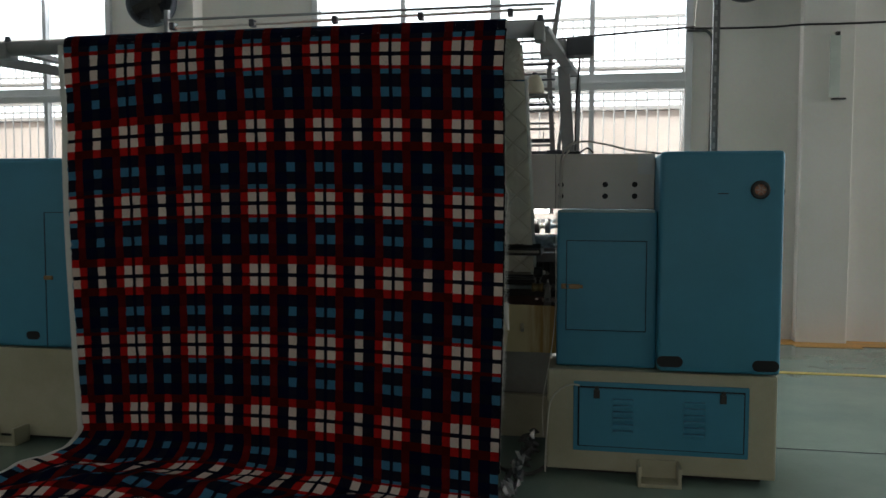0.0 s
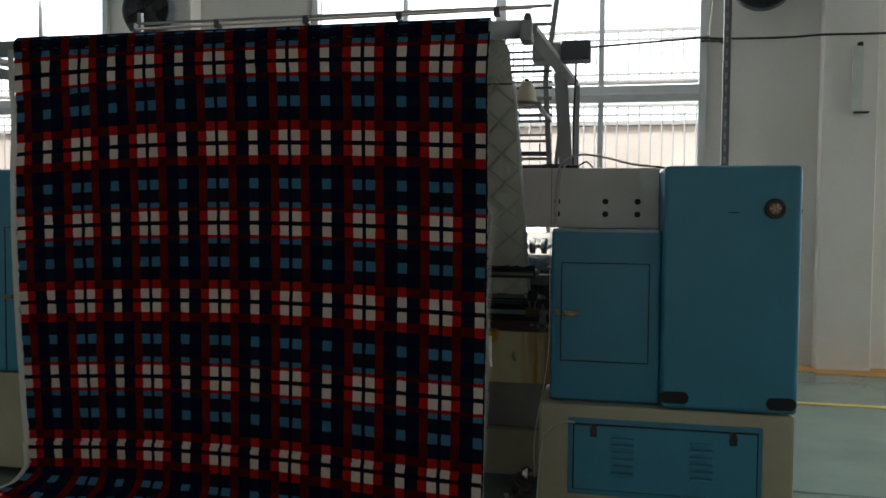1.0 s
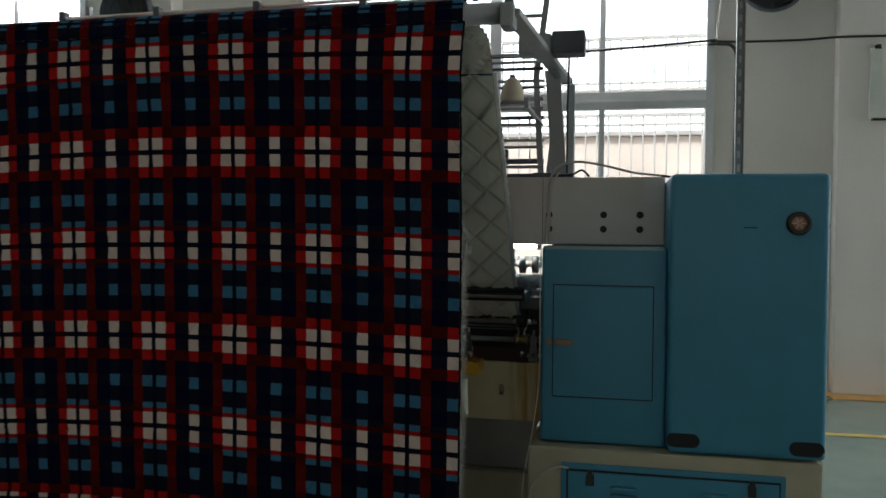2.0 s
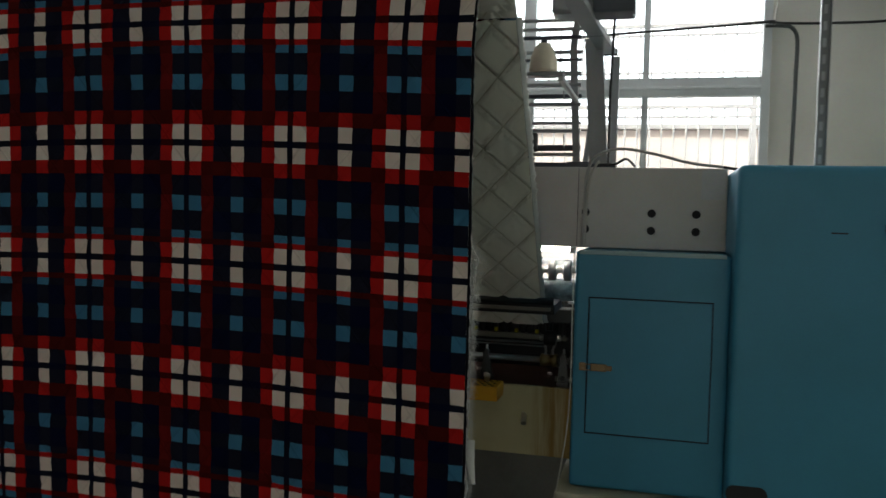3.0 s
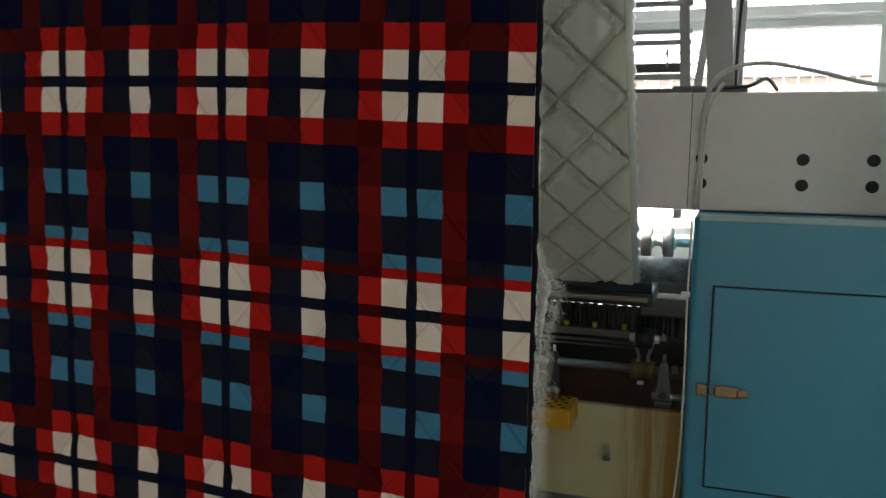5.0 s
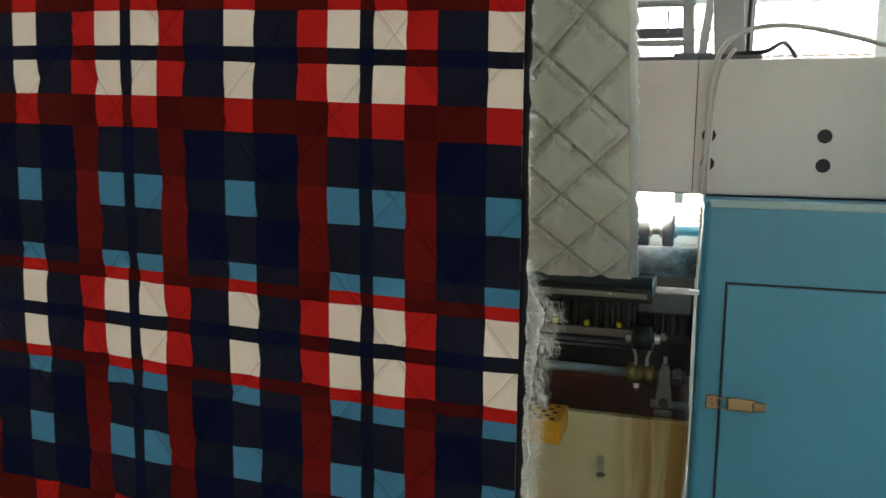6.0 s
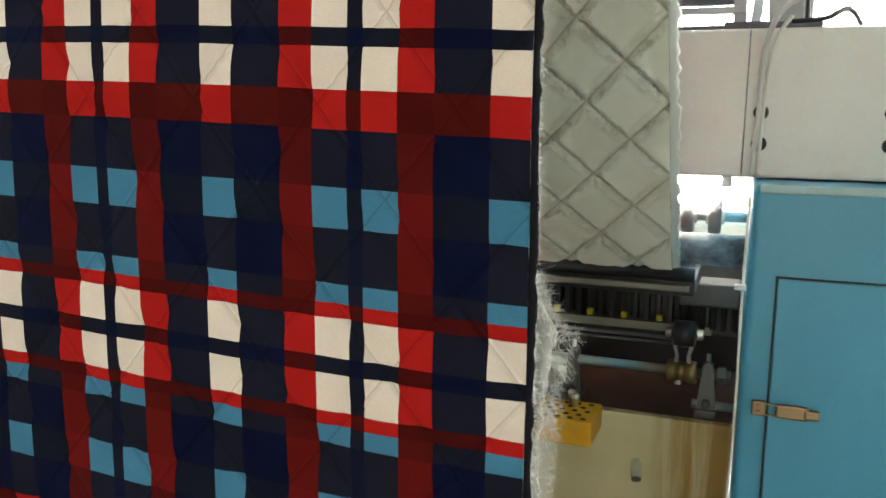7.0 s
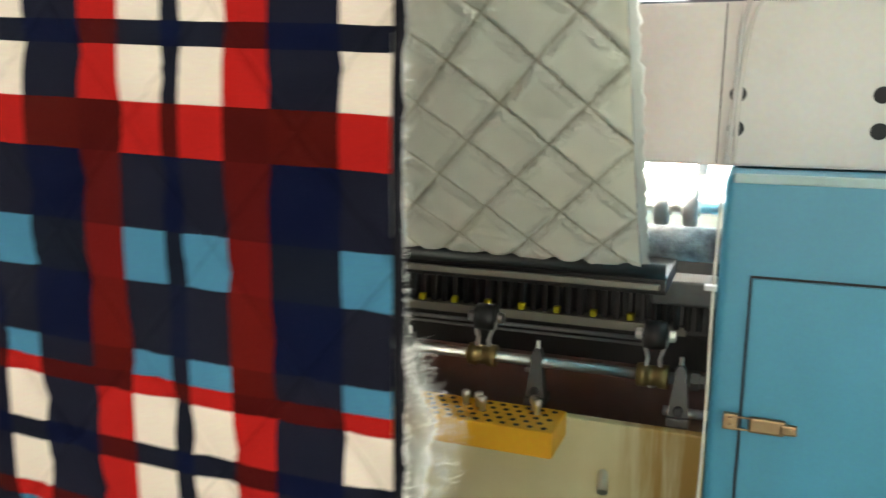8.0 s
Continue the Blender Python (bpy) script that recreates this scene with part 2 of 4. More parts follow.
def make_plaid():
    m, nt, b = material("printed_plaid_fleece", 0.92)
    b.inputs["Specular IOR Level"].default_value = 0.06
    uv = coords(nt, 1.0, uv=True)
    wob = node(nt, "ShaderNodeTexNoise", Scale=9.0, Detail=2.0)
    nt.links.new(uv, wob.inputs["Vector"])
    v0 = nt.nodes.new("ShaderNodeVectorMath")
    v0.operation = "MULTIPLY_ADD"
    v0.inputs[1].default_value, v0.inputs[2].default_value = (0.003, 0.003, 0), (-0.0015, -0.0015, 0)
    nt.links.new(wob.outputs[1], v0.inputs[0])
    add = nt.nodes.new("ShaderNodeVectorMath")
    nt.links.new(uv, add.inputs[0])
    nt.links.new(v0.outputs[0], add.inputs[1])
    sep = nt.nodes.new("ShaderNodeSeparateXYZ")
    nt.links.new(add.outputs[0], sep.inputs[0])

    def cyclic(sock, period):
        d = nt.nodes.new("ShaderNodeMath")
        d.operation = "DIVIDE"
        d.inputs[1].default_value = period
        nt.links.new(sock, d.inputs[0])
        f = nt.nodes.new("ShaderNodeMath")
        f.operation = "FRACT"
        nt.links.new(d.outputs[0], f.inputs[0])
        return f.outputs[0]

    pv, pu = sum(w for _, w in ROWS_V), sum(w for _, w in COLS_U)
    fv, fu = cyclic(sep.outputs[1], pv), cyclic(sep.outputs[0], pu)

    def bands(seq, total, colour):
        stops, at = [], 0.0
        for k, w in seq:
            stops.append((at / total, colour(k)))
            at += w
        return ramp(nt, stops, True)

    out = None
    for kind in "drnl":
        r = bands(ROWS_V, pv, lambda k: CELLS[kind][k])
        nt.links.new(fv, r.inputs[0])
        if out is None:
            out = r.outputs[0]
            continue
        keys = (kind, "s") if kind == "l" else (kind,)
        q = bands(COLS_U, pu, lambda k: (1, 1, 1) if k in keys else (0, 0, 0))
        nt.links.new(fu, q.inputs[0])
        out = mix(nt, out, r.outputs[0], q.outputs[0])
    weave = node(nt, "ShaderNodeTexNoise", Scale=420.0, Detail=2.0)
    fade = node(nt, "ShaderNodeTexNoise", Scale=5.0, Detail=4.0)
    for n in (weave, fade):
        nt.links.new(uv, n.inputs["Vector"])
    out = mix(nt, out, weave.outputs[1], 0.16, "OVERLAY")
    out = mix(nt, out, fade.outputs[0], 0.12, "OVERLAY")
    # print multiplied darker along the quilting seams
    seam_dark = nt.nodes.new("ShaderNodeMath")
    seam_dark.operation = "MULTIPLY"
    seam_dark.inputs[1].default_value = 0.5
    nt.links.new(seam(nt, uv, 0.011), seam_dark.inputs[0])
    out = mix(nt, out, (0.45, 0.43, 0.4), seam_dark.outputs[0], "MULTIPLY")
    nt.links.new(out, b.inputs["Base Color"])
    bump(nt, b, height_sum(nt, [(weave.outputs[0], 0.12), (seam(nt, uv, 0.045), -0.5)]), 0.7, 0.003)
    return m


PLAID = make_plaid()


SILVER_A, SILVER_B = (0.95, 0.89, 0.74), (0.97, 0.94, 0.87)


def make_silver():
    m, nt, b = material("silver_grey_taffeta_lining", 0.34)
    uv = coords(nt, 1.0, uv=True)
    a = node(nt, "ShaderNodeTexNoise", Scale=6.0, Detail=5.0)
    s = node(nt, "ShaderNodeTexNoise", Scale=55.0, Detail=4.0, Roughness=0.6)
    nt.links.new(uv, a.inputs["Vector"])
    nt.links.new(uv, s.inputs["Vector"])
    # shade of the seam creases, multiplied into the lining colour
    crease_shade = nt.nodes.new("ShaderNodeMix")
    crease_shade.data_type, crease_shade.blend_type = "RGBA", "MULTIPLY"
    crease_shade.inputs[7].default_value = (0.74, 0.70, 0.62, 1)
    nt.links.new(seam(nt, uv, 0.03), crease_shade.inputs[0])
    nt.links.new(crease_shade.outputs[2], b.inputs["Base Color"])
    b.inputs["Metallic"].default_value = 0.06
    nt.links.new(mix(nt, SILVER_A, SILVER_B, a.outputs[0]), crease_shade.inputs[6])
    crease = node(nt, "ShaderNodeTexNoise", Scale=70.0, Detail=4.0, Roughness=0.6, Distortion=1.2)
    nt.links.new(uv, crease.inputs["Vector"])
    wide = seam(nt, uv, 0.2)
    pucker = nt.nodes.new("ShaderNodeMath")
    pucker.operation = "MULTIPLY"
    nt.links.new(crease.outputs[0], pucker.inputs[0])
    nt.links.new(wide, pucker.inputs[1])
    bump(nt, b, height_sum(nt, [(s.outputs[0], 0.10), (pucker.outputs[0], 3.4), (seam(nt, uv, 0.06), -0.6)]), 0.9, 0.006)
    return m


SILVER = make_silver()


def make_glass():
    m, nt, b = material("window_glass", 0.02)
    b.inputs["Transmission Weight"].default_value, b.inputs["IOR"].default_value = 1.0, 1.05
    b.inputs["Base Color"].default_value = (0.97, 0.99, 0.98, 1)
    return m


GLASS = make_glass()


def make_overcast():
    m, nt, b = material("bright_overcast_sky", 1.0)
    nt.nodes.remove(b)
    e = nt.nodes.new("ShaderNodeEmission")
    e.inputs[0].default_value, e.inputs[1].default_value = (0.95, 0.98, 1.0, 1), 3.2
    nt.links.new(e.outputs[0], nt.nodes["Material Output"].inputs[0])
    return m


OVERCAST = make_overcast()


def make_led():
    m, nt, b = material("white_led_tube", 0.4)
    b.inputs["Emission Color"].default_value, b.inputs["Emission Strength"].default_value = (1.0, 0.95, 0.86, 1), 14.0
    return m


LED = make_led()

# ---- mesh helpers ----


def part(name, bm, mat, parent=None, label="", smooth=False):
    """Link a bmesh as one mesh object."""
    me = bpy.data.meshes.new(name)
    bmesh.ops.recalc_face_normals(bm, faces=bm.faces)
    bm.to_mesh(me)
    bm.free()
    me.materials.append(mat)
    if smooth:
        for p in me.polygons:
            p.use_smooth = True
    ob = new(name, me)
    if parent:
        ob.parent = parent
        ob.matrix_parent_inverse = Matrix.Translation(-parent.location) if parent.parent is None else Matrix.Identity(4)
    if label:
        tagged(ob, label)
    return ob


def box(lo, hi, bevel=0.004, bm=None, seg=2, turn=None):
    bm = bm or bmesh.new()
    c, s = (Vector(lo) + Vector(hi)) / 2, Vector(hi) - Vector(lo)
    m = Matrix.Translation(c) @ (turn or Matrix.Identity(4)) @ Matrix.Diagonal((*s, 1))
    got = bmesh.ops.create_cube(bm, size=1, matrix=m)
    if bevel:
        es = list({e for v in got["verts"] for e in v.link_edges})
        bmesh.ops.bevel(bm, geom=es, offset=min(bevel, min(s) * 0.45), segments=seg, profile=0.6, affect="EDGES")
    return bm


def rod(a, b, r, seg=16, bm=None, r2=None):
    bm = bm or bmesh.new()
    a, b = Vector(a), Vector(b)
    m = Matrix.Translation((a + b) / 2) @ (b - a).to_track_quat("Z", "Y").to_matrix().to_4x4()
    bmesh.ops.create_cone(bm, cap_ends=True, segments=seg, radius1=r, radius2=r if r2 is None else r2, depth=(b - a).length, matrix=m)
    return bm


def lathe(profile, at, axis="x", seg=24, bm=None):
    """profile: (along the axis, radius)."""
    bm = bm or bmesh.new()
    rings = []
    for d, r in profile:
        ring = []
        for i in range(seg):
            a = 2 * math.pi * i / seg
            p, q = r * math.cos(a), r * math.sin(a)
            v = {"x": (d, p, q), "y": (p, d, q), "z": (p, q, d)}[axis]
            ring.append(bm.verts.new(Vector(at) + Vector(v)))
        rings.append(ring)
    for A, B in zip(rings, rings[1:]):
        for i in range(seg):
            bm.faces.new((A[i], A[(i + 1) % seg], B[(i + 1) % seg], B[i]))
    bm.faces.new(rings[0])
    bm.faces.new(rings[-1])
    return bm


def beam(a, b, w, d, bevel=0.003, bm=None):
    """A square bar from a to b, w wide and d deep."""
    a, b = Vector(a), Vector(b)
    z = (b - a).normalized()
    y = Vector((0, 1, 0)) if abs(z.y) < 0.9 else Vector((1, 0, 0))
    x = y.cross(z).normalized()
    y = z.cross(x)
    m = Matrix.Translation((a + b) / 2) @ Matrix((x, y, z)).transposed().to_4x4()
    bm = bm or bmesh.new()
    got = bmesh.ops.create_cube(bm, size=1, matrix=m @ Matrix.Diagonal((w, d, (b - a).length, 1)))
    if bevel:
        bmesh.ops.bevel(bm, geom=list({e for v in got["verts"] for e in v.link_edges}), offset=bevel, segments=2, profile=0.6, affect="EDGES")
    return bm


def tube(points, r, mat, name, parent=None, label="", seg=3):
    """A cable along a smooth line, as a mesh."""
    pts = [Vector(p) for p in points]
    fine = []
    for i in range(len(pts) - 1):
        p0, p1, p2, p3 = pts[max(i - 1, 0)], pts[i], pts[i + 1], pts[min(i + 2, len(pts) - 1)]
        for k in range(8):
            t = k / 8
            fine.append(0.5 * (2 * p1 + (p2 - p0) * t + (2 * p0 - 5 * p1 + 4 * p2 - p3) * t * t + (3 * p1 - p0 - 3 * p2 + p3) * t ** 3))
    fine.append(pts[-1])
    bm, rings = bmesh.new(), []
    side = Vector((0.31, 0.87, 0.38))
    for i, p in enumerate(fine):
        z = (fine[min(i + 1, len(fine) - 1)] - fine[max(i - 1, 0)]).normalized()
        x = side.cross(z).normalized()
        y = z.cross(x)
        rings.append([bm.verts.new(p + r * (x * math.cos(a) + y * math.sin(a))) for a in [2 * math.pi * k / 8 for k in range(8)]])
    for A, B in zip(rings, rings[1:]):
        for k in range(8):
            bm.faces.new((A[k], A[(k + 1) % 8], B[(k + 1) % 8], B[k]))
    bm.faces.new(rings[0])
    bm.faces.new(rings[-1])
    return part(name, bm, mat, parent, label, True)


def empty(name, at=(0, 0, 0), label="", category="", group="", kind=""):
    ob = new(name)
    ob.location = at
    ob.empty_display_size = 0.1
    return tagged(ob, label, category, group, kind)


def smooth_by_angle(ob, degrees=40):
    me = ob.data
    for p in me.polygons:
        p.use_smooth = True
    bm = bmesh.new()
    bm.from_mesh(me)
    for e in bm.edges:
        e.smooth = e.calc_face_angle(0) < radians(degrees)
    bm.to_mesh(me)
    bm.free()
    return ob


# ---- hall ----
X0, X1, Y0, Y1, TOP, WALL_Y = -12.0, 12.0, -10.0, 8.62, 5.6, 8.62
WINDOWS = [(-9.75, -5.6), (-3.06, 1.14), (7.5, 11.5)]
SILL, HEAD = 0.95, 4.5

tagged(part("floor", box((X0, Y0, -0.12), (X1, Y1 + 0.3, 0), 0), FLOOR), "glossy green epoxy factory floor with scuffs", "floor", kind="structure")
tagged(part("ceiling", box((X0, Y0, TOP), (X1, Y1 + 0.3, TOP + 0.15), 0), CEIL), "plain pale factory ceiling", "ceiling", kind="structure")


def wall_with_windows(name, y, thick, openings, label):
    bm = bmesh.new()
    box((X0, y, 0), (X1, y + thick, SILL), 0, bm)
    box((X0, y, HEAD), (X1, y + thick, TOP), 0, bm)
    edge = X0
    for a, b in openings + [(X1, X1)]:
        if a > edge:
            box((edge, y, SILL), (a, y + thick, HEAD), 0, bm)
        edge = b
    return tagged(part(name, bm, WALLWHITE), label, "wall", kind="structure")


wall_with_windows("wall_north", WALL_Y, 0.28, WINDOWS, "white limewashed factory wall with tall window openings")
# the openings behind the camera are unseen, added for the lamps there
wall_with_windows("wall_south", Y0 - 0.28, 0.28, [(-10, -6), (-2, 2), (6, 10)], "white limewashed factory wall behind the aisle")
tagged(part("wall_west", box((X0 - 0.25, Y0 - 0.28, 0), (X0, Y1 + 0.3, TOP), 0), WALLWHITE), "plain white factory wall", "wall", kind="structure")
# the opening in this wall is unseen, added for the side lamp
bm = box((X1, Y0 - 0.28, 0), (X1 + 0.25, 4.4, TOP), 0)
box((X1, 4.4, 0), (X1 + 0.25, 8.2, 0.9), 0, bm)
box((X1, 4.4, 4.5), (X1 + 0.25, 8.2, TOP), 0, bm)
box((X1, 8.2, 0), (X1 + 0.25, Y1 + 0.3, TOP), 0, bm)
tagged(part("wall_east", bm, WALLWHITE), "plain white factory wall", "wall", kind="structure")
tagged(part("pilaster", box((2.205, 8.46, 0), (2.70, WALL_Y - 0.002, TOP), 0.012), WALLWHITE), "white plastered wall pilaster with a soft corner", "pilaster", kind="structure")
tagged(part("pilaster", box((-4.95, 8.38, 0), (-4.42, WALL_Y - 0.002, TOP), 0.012), WALLWHITE), "white plastered wall pilaster with a soft corner", "pilaster", kind="structure")
bm = box((1.5, 8.3, 0.001), (2.2, WALL_Y - 0.003, 0.006), 0)
box((2.15, 8.19, 0.0012), (2.78, 8.458, 0.0064), 0, bm)
box((2.705, 8.3, 0.001), (X1, WALL_Y - 0.003, 0.006), 0, bm)
tagged(part("floor_edge_stripe", bm, ORANGE), "worn orange painted band along the wall", "floor marking", kind="structure")
tagged(part("floor_line", box((1.4, 6.82, 0.001), (X1, 6.9, 0.005), 0), LINEYELLOW), "worn yellow painted line on green floor", "floor marking", kind="structure")
tagged(part("floor_joint", box((-11.9, 4.62, 0.0005), (11.9, 4.625, 0.0028), 0), DARKGREY), "thin dark joint in the epoxy floor", "floor joint", kind="structure")


def window_unit(name, x0, x1, mullions):
    """A tall window: frame, transom, mullions and a pane for each light."""
    w = empty(name, (x0, WALL_Y, SILL), "tall white aluminium factory window with clear glass panes", "window", kind="structure")
    yf, yb = WALL_Y - 0.05, WALL_Y + 0.05
    part("window_frame", box((x0, yf, SILL), (x0 + 0.07, yb, HEAD)), WINFRAME, w)
    part("window_frame", box((x1 - 0.07, yf, SILL), (x1, yb, HEAD)), WINFRAME, w)
    part("window_frame", box((x0 + 0.07, yf, HEAD - 0.07), (x1 - 0.07, yb, HEAD)), WINFRAME, w)
    part("window_sill", box((x0 - 0.05, yf - 0.06, SILL - 0.05), (x1 + 0.05, yb, SILL + 0.05)), WINFRAME, w)
    bm = box((x0 + 0.07, yf + 0.003, 2.655), (x1 - 0.07, yb, 2.82))
    box((x0 + 0.07, yf - 0.012, 2.715), (x1 - 0.07, yf + 0.001, 2.74), 0.003, bm)
    part("transom", bm, WINFRAME, w)
    edges = [x0 + 0.07]
    for mx, mw in sorted(mullions):
        for z0, z1 in ((SILL + 0.05, 2.655), (2.82, HEAD - 0.07)):
            part("mullion", box((mx - mw / 2, yf + 0.006, z0), (mx + mw / 2, yb - 0.006, z1)), WINFRAME, w)
        edges += [mx - mw / 2, mx + mw / 2]
    edges.append(x1 - 0.07)
    for a, b in zip(edges[::2], edges[1::2]):
        for z0, z1 in ((SILL + 0.05, 2.655), (2.82, HEAD - 0.07)):
            g = part("pane", box((a, WALL_Y + 0.005, z0), (b, WALL_Y + 0.011, z1), 0), GLASS, w)
            g.visible_shadow = False
    return w


window_unit("window_1", -3.06, 1.14, [(0.10, 0.055), (-0.95, 0.11), (-1.99, 0.055)])
window_unit("window_2", -9.75, -5.6, [(-6.5, 0.055), (-7.7, 0.11), (-8.72, 0.055)])
window_unit("window_3", 7.5, 11.5, [(8.5, 0.055), (9.5, 0.11), (10.5, 0.055)])

# ---- outside ----
tagged(part("ground", box((-150, 8.95, -0.35), (150, 260, -0.15), 0), CONCRETE), "pale concrete yard outside the factory", "ground", kind="structure")
OUT_Y = 14.5


def fence(x0, x1, y, z0, z1, step, name_label):
    f = empty("fence", ((x0 + x1) / 2, y, z0), name_label, "fence", "fences in the yard")
    for z in (z0 + 0.12, z1 - 0.16):
        part("rail", box((x0, y - 0.02, z - 0.02), (x1, y + 0.02, z + 0.02), 0.004), FENCE, f)
    part("rail", box((x0, y - 0.03, z1 - 0.03), (x1, y + 0.03, z1 + 0.03), 0.006), FENCE, f)
    n = int((x1 - x0) / step)
    first = None
    for i in range(n + 1):
        if first is None:
            first = part("bar", rod((x0, y, z0), (x0, y, z1 - 0.03), 0.014, 8), FENCE, f)
        else:
            o = new("bar", first.data)
            o.parent, o.matrix_parent_inverse = f, first.matrix_parent_inverse
            o.location = (i * step, 0, 0)
    return f


fence(-17, 6, OUT_Y, 2.15, 3.42, 0.19, "pale metal balcony railing across the yard")
fence(-17, 6, OUT_Y + 0.6, 3.95, 4.85, 0.19, "pale metal upper balcony railing across the yard")
hb = empty("yard_building", (-5, 17, -0.15), "pale rendered low building across the yard", "building")
part("wall", box((-40, 17, -0.15), (30, 26, 3.35), 0.02), FACADE, hb)
part("coping", box((-40.1, 16.9, 3.352), (30.1, 26.1, 3.45), 0.02), FENCE, hb)
gl = empty("gallery", (-5, 14.7, -0.15), "pale open gallery with railings across the yard", "gallery")
part("parapet", box((-40, OUT_Y - 0.12, -0.15), (30, OUT_Y + 0.12, 2.148), 0.02), FACADE, gl)
part("deck", box((-18, OUT_Y + 0.45, 3.90), (7, OUT_Y + 0.75, 3.948), 0.01), FENCE, gl)
for i in range(6):
    part("column", box((-17.9 + i * 4.9, OUT_Y + 0.55, -0.15), (-17.82 + i * 4.9, OUT_Y + 0.63, 3.898), 0.01), FENCE, gl)
tagged(part("backdrop", box((-500, 240, -40), (500, 241, 220), 0), OVERCAST), "bright white overcast sky far off", "sky", kind="structure")

# ---- quilting machine ----
machine = empty("quilting_machine", (-1.3, 4.4, 0), "blue and beige multi-needle quilting machine with grey beam", "machine")


def cabinet_base(x0, x1, name):
    b = part(name, box((x0, 3.93, 0.03), (x1, 4.95, 0.565), 0.012), BEIGE, machine, "beige painted steel machine base")
    part("plinth", box((x0 + 0.06, 4.0, 0.0), (x1 - 0.06, 4.9, 0.032), 0), DARK, b)
    return b


base = cabinet_base(-0.095, 1.062, "machine_base")
panel = part("access_panel", box((0.045, 3.917, 0.138), (0.925, 3.935, 0.505), 0.004), BLUE, base, "blue recessed access panel frame")
part("panel_gap", box((0.068, 3.913, 0.164), (0.905, 3.9165, 0.482), 0), DARK, base)
part("panel_door", box((0.075, 3.902, 0.170), (0.898, 3.914, 0.475), 0.003), BLUE, base, "blue louvred access door")
for vx in (0.30, 0.655):
    for i in range(6):
        bm = box((vx - 0.052, 3.880, 0.245 + i * 0.033), (vx + 0.052, 3.905, 0.262 + i * 0.033), 0.006)
        part("louvre", bm, BLUE, base)
for lx in (0.165, 0.795):
    bm = box((lx - 0.016, 3.885, 0.425), (lx + 0.016, 3.903, 0.47), 0.004)
    box((lx - 0.010, 3.878, 0.468), (lx + 0.010, 3.9, 0.488), 0.003, bm)
    part("panel_latch", bm, BLACK, base)
foot = box((0.375, 3.80, 0.0), (0.59, 3.935, 0.018), 0.004)
box((0.375, 3.80, 0.015), (0.392, 3.935, 0.105), 0.004, foot)
box((0.573, 3.80, 0.015), (0.59, 3.935, 0.105), 0.004, foot)
box((0.39, 3.915, 0.015), (0.575, 3.932, 0.11), 0.004, foot)
part("foot_bracket", foot, BEIGE, base, "beige welded foot bracket")

# tall control cabinet with a large radius at its top corners
bm = box((0.468, 3.925, 0.572), (1.072, 4.95, 1.705), 0.03, None, 5)
tall = smooth_by_angle(part("control_cabinet", bm, BLUE, machine, "tall blue steel control cabinet, rounded top edge"))


def oval_slot(x, z, y, parent, w=0.13, h=0.058):
    bm = bmesh.new()
    vs = []
    for i in range(24):
        a = 2 * math.pi * i / 24
        cx = (w - h) / 2 * (1 if math.cos(a) >= 0 else -1)
        vs.append((x + cx + h / 2 * math.cos(a), z + h / 2 * math.sin(a)))
    front = [bm.verts.new((p, y - 0.003, q)) for p, q in vs]
    back = [bm.verts.new((p, y + 0.004, q)) for p, q in vs]
    bm.faces.new(front)
    for i in range(24):
        bm.faces.new((front[i], front[(i + 1) % 24], back[(i + 1) % 24], back[i]))
    part("cable_slot", bm, DARK, parent, "black oval hand slot")


oval_slot(0.532, 0.626, 3.925, tall)
oval_slot(1.0, 0.62, 3.925, tall)
ring = lathe([(0, 0.046), (-0.016, 0.046), (-0.022, 0.041), (-0.022, 0.030), (-0.006, 0.030)], (0.953, 3.925, 1.508), "y", 32)
lampring = smooth_by_angle(part("signal_lamp", ring, BLACK, tall, "round signal lamp with black bezel"))
part("lens", lathe([(-0.004, 0.030), (-0.014, 0.029), (-0.02, 0.018), (-0.022, 0.004)], (0.953, 3.925, 1.508), "y", 24), REDLAMP, tall, "dull reddish lamp lens", True)
for i in range(6):
    a = i * math.pi / 3
    part("lens_rib", rod((0.953 + 0.006 * math.cos(a), 3.9015, 1.508 + 0.006 * math.sin(a)), (0.953 + 0.026 * math.cos(a), 3.9075, 1.508 + 0.026 * math.sin(a)), 0.002, 6), GREYWHITE, tall)
part("plate_mark", box((0.752, 3.922, 1.487), (0.802, 3.9265, 1.492), 0.001), DARK, tall)
part("side_knob", rod((1.07, 4.02, 1.5), (1.088, 4.02, 1.5), 0.014), BLACK, tall)

# lower front box with its door
bm = box((-0.052, 4.0, 0.57), (0.4675, 4.9, 1.404), 0.016, None, 4)
sidebox = smooth_by_angle(part("drive_housing", bm, BLUE, machine, "blue steel drive housing with a door"))
part("worn_edge", box((-0.04, 3.9975, 1.391), (0.45, 4.012, 1.4065), 0.003), BLUE_EDGE, sidebox, "worn pale edge of blue paint")
gap = box((-0.003, 3.9965, 0.763), (0.414, 4.001, 0.7665), 0)
box((-0.003, 3.9965, 1.2395), (0.414, 4.001, 1.243), 0, gap)
box((-0.003, 3.9965, 0.7665), (0.0005, 4.001, 1.2395), 0, gap)
box((0.4105, 3.9965, 0.7665), (0.414, 4.001, 1.2395), 0, gap)
part("door_gap", gap, DARK, sidebox)
door = part("door", box((0.0015, 3.9945, 0.7675), (0.4095, 4.002, 1.2385), 0.0015), BLUE, sidebox, "flush blue housing door")
bm = box((-0.028, 3.986, 0.984), (-0.004, 3.9995, 1.012), 0.003)
rod((-0.016, 3.98, 0.992), (-0.016, 3.988, 0.992), 0.004, 10, bm)
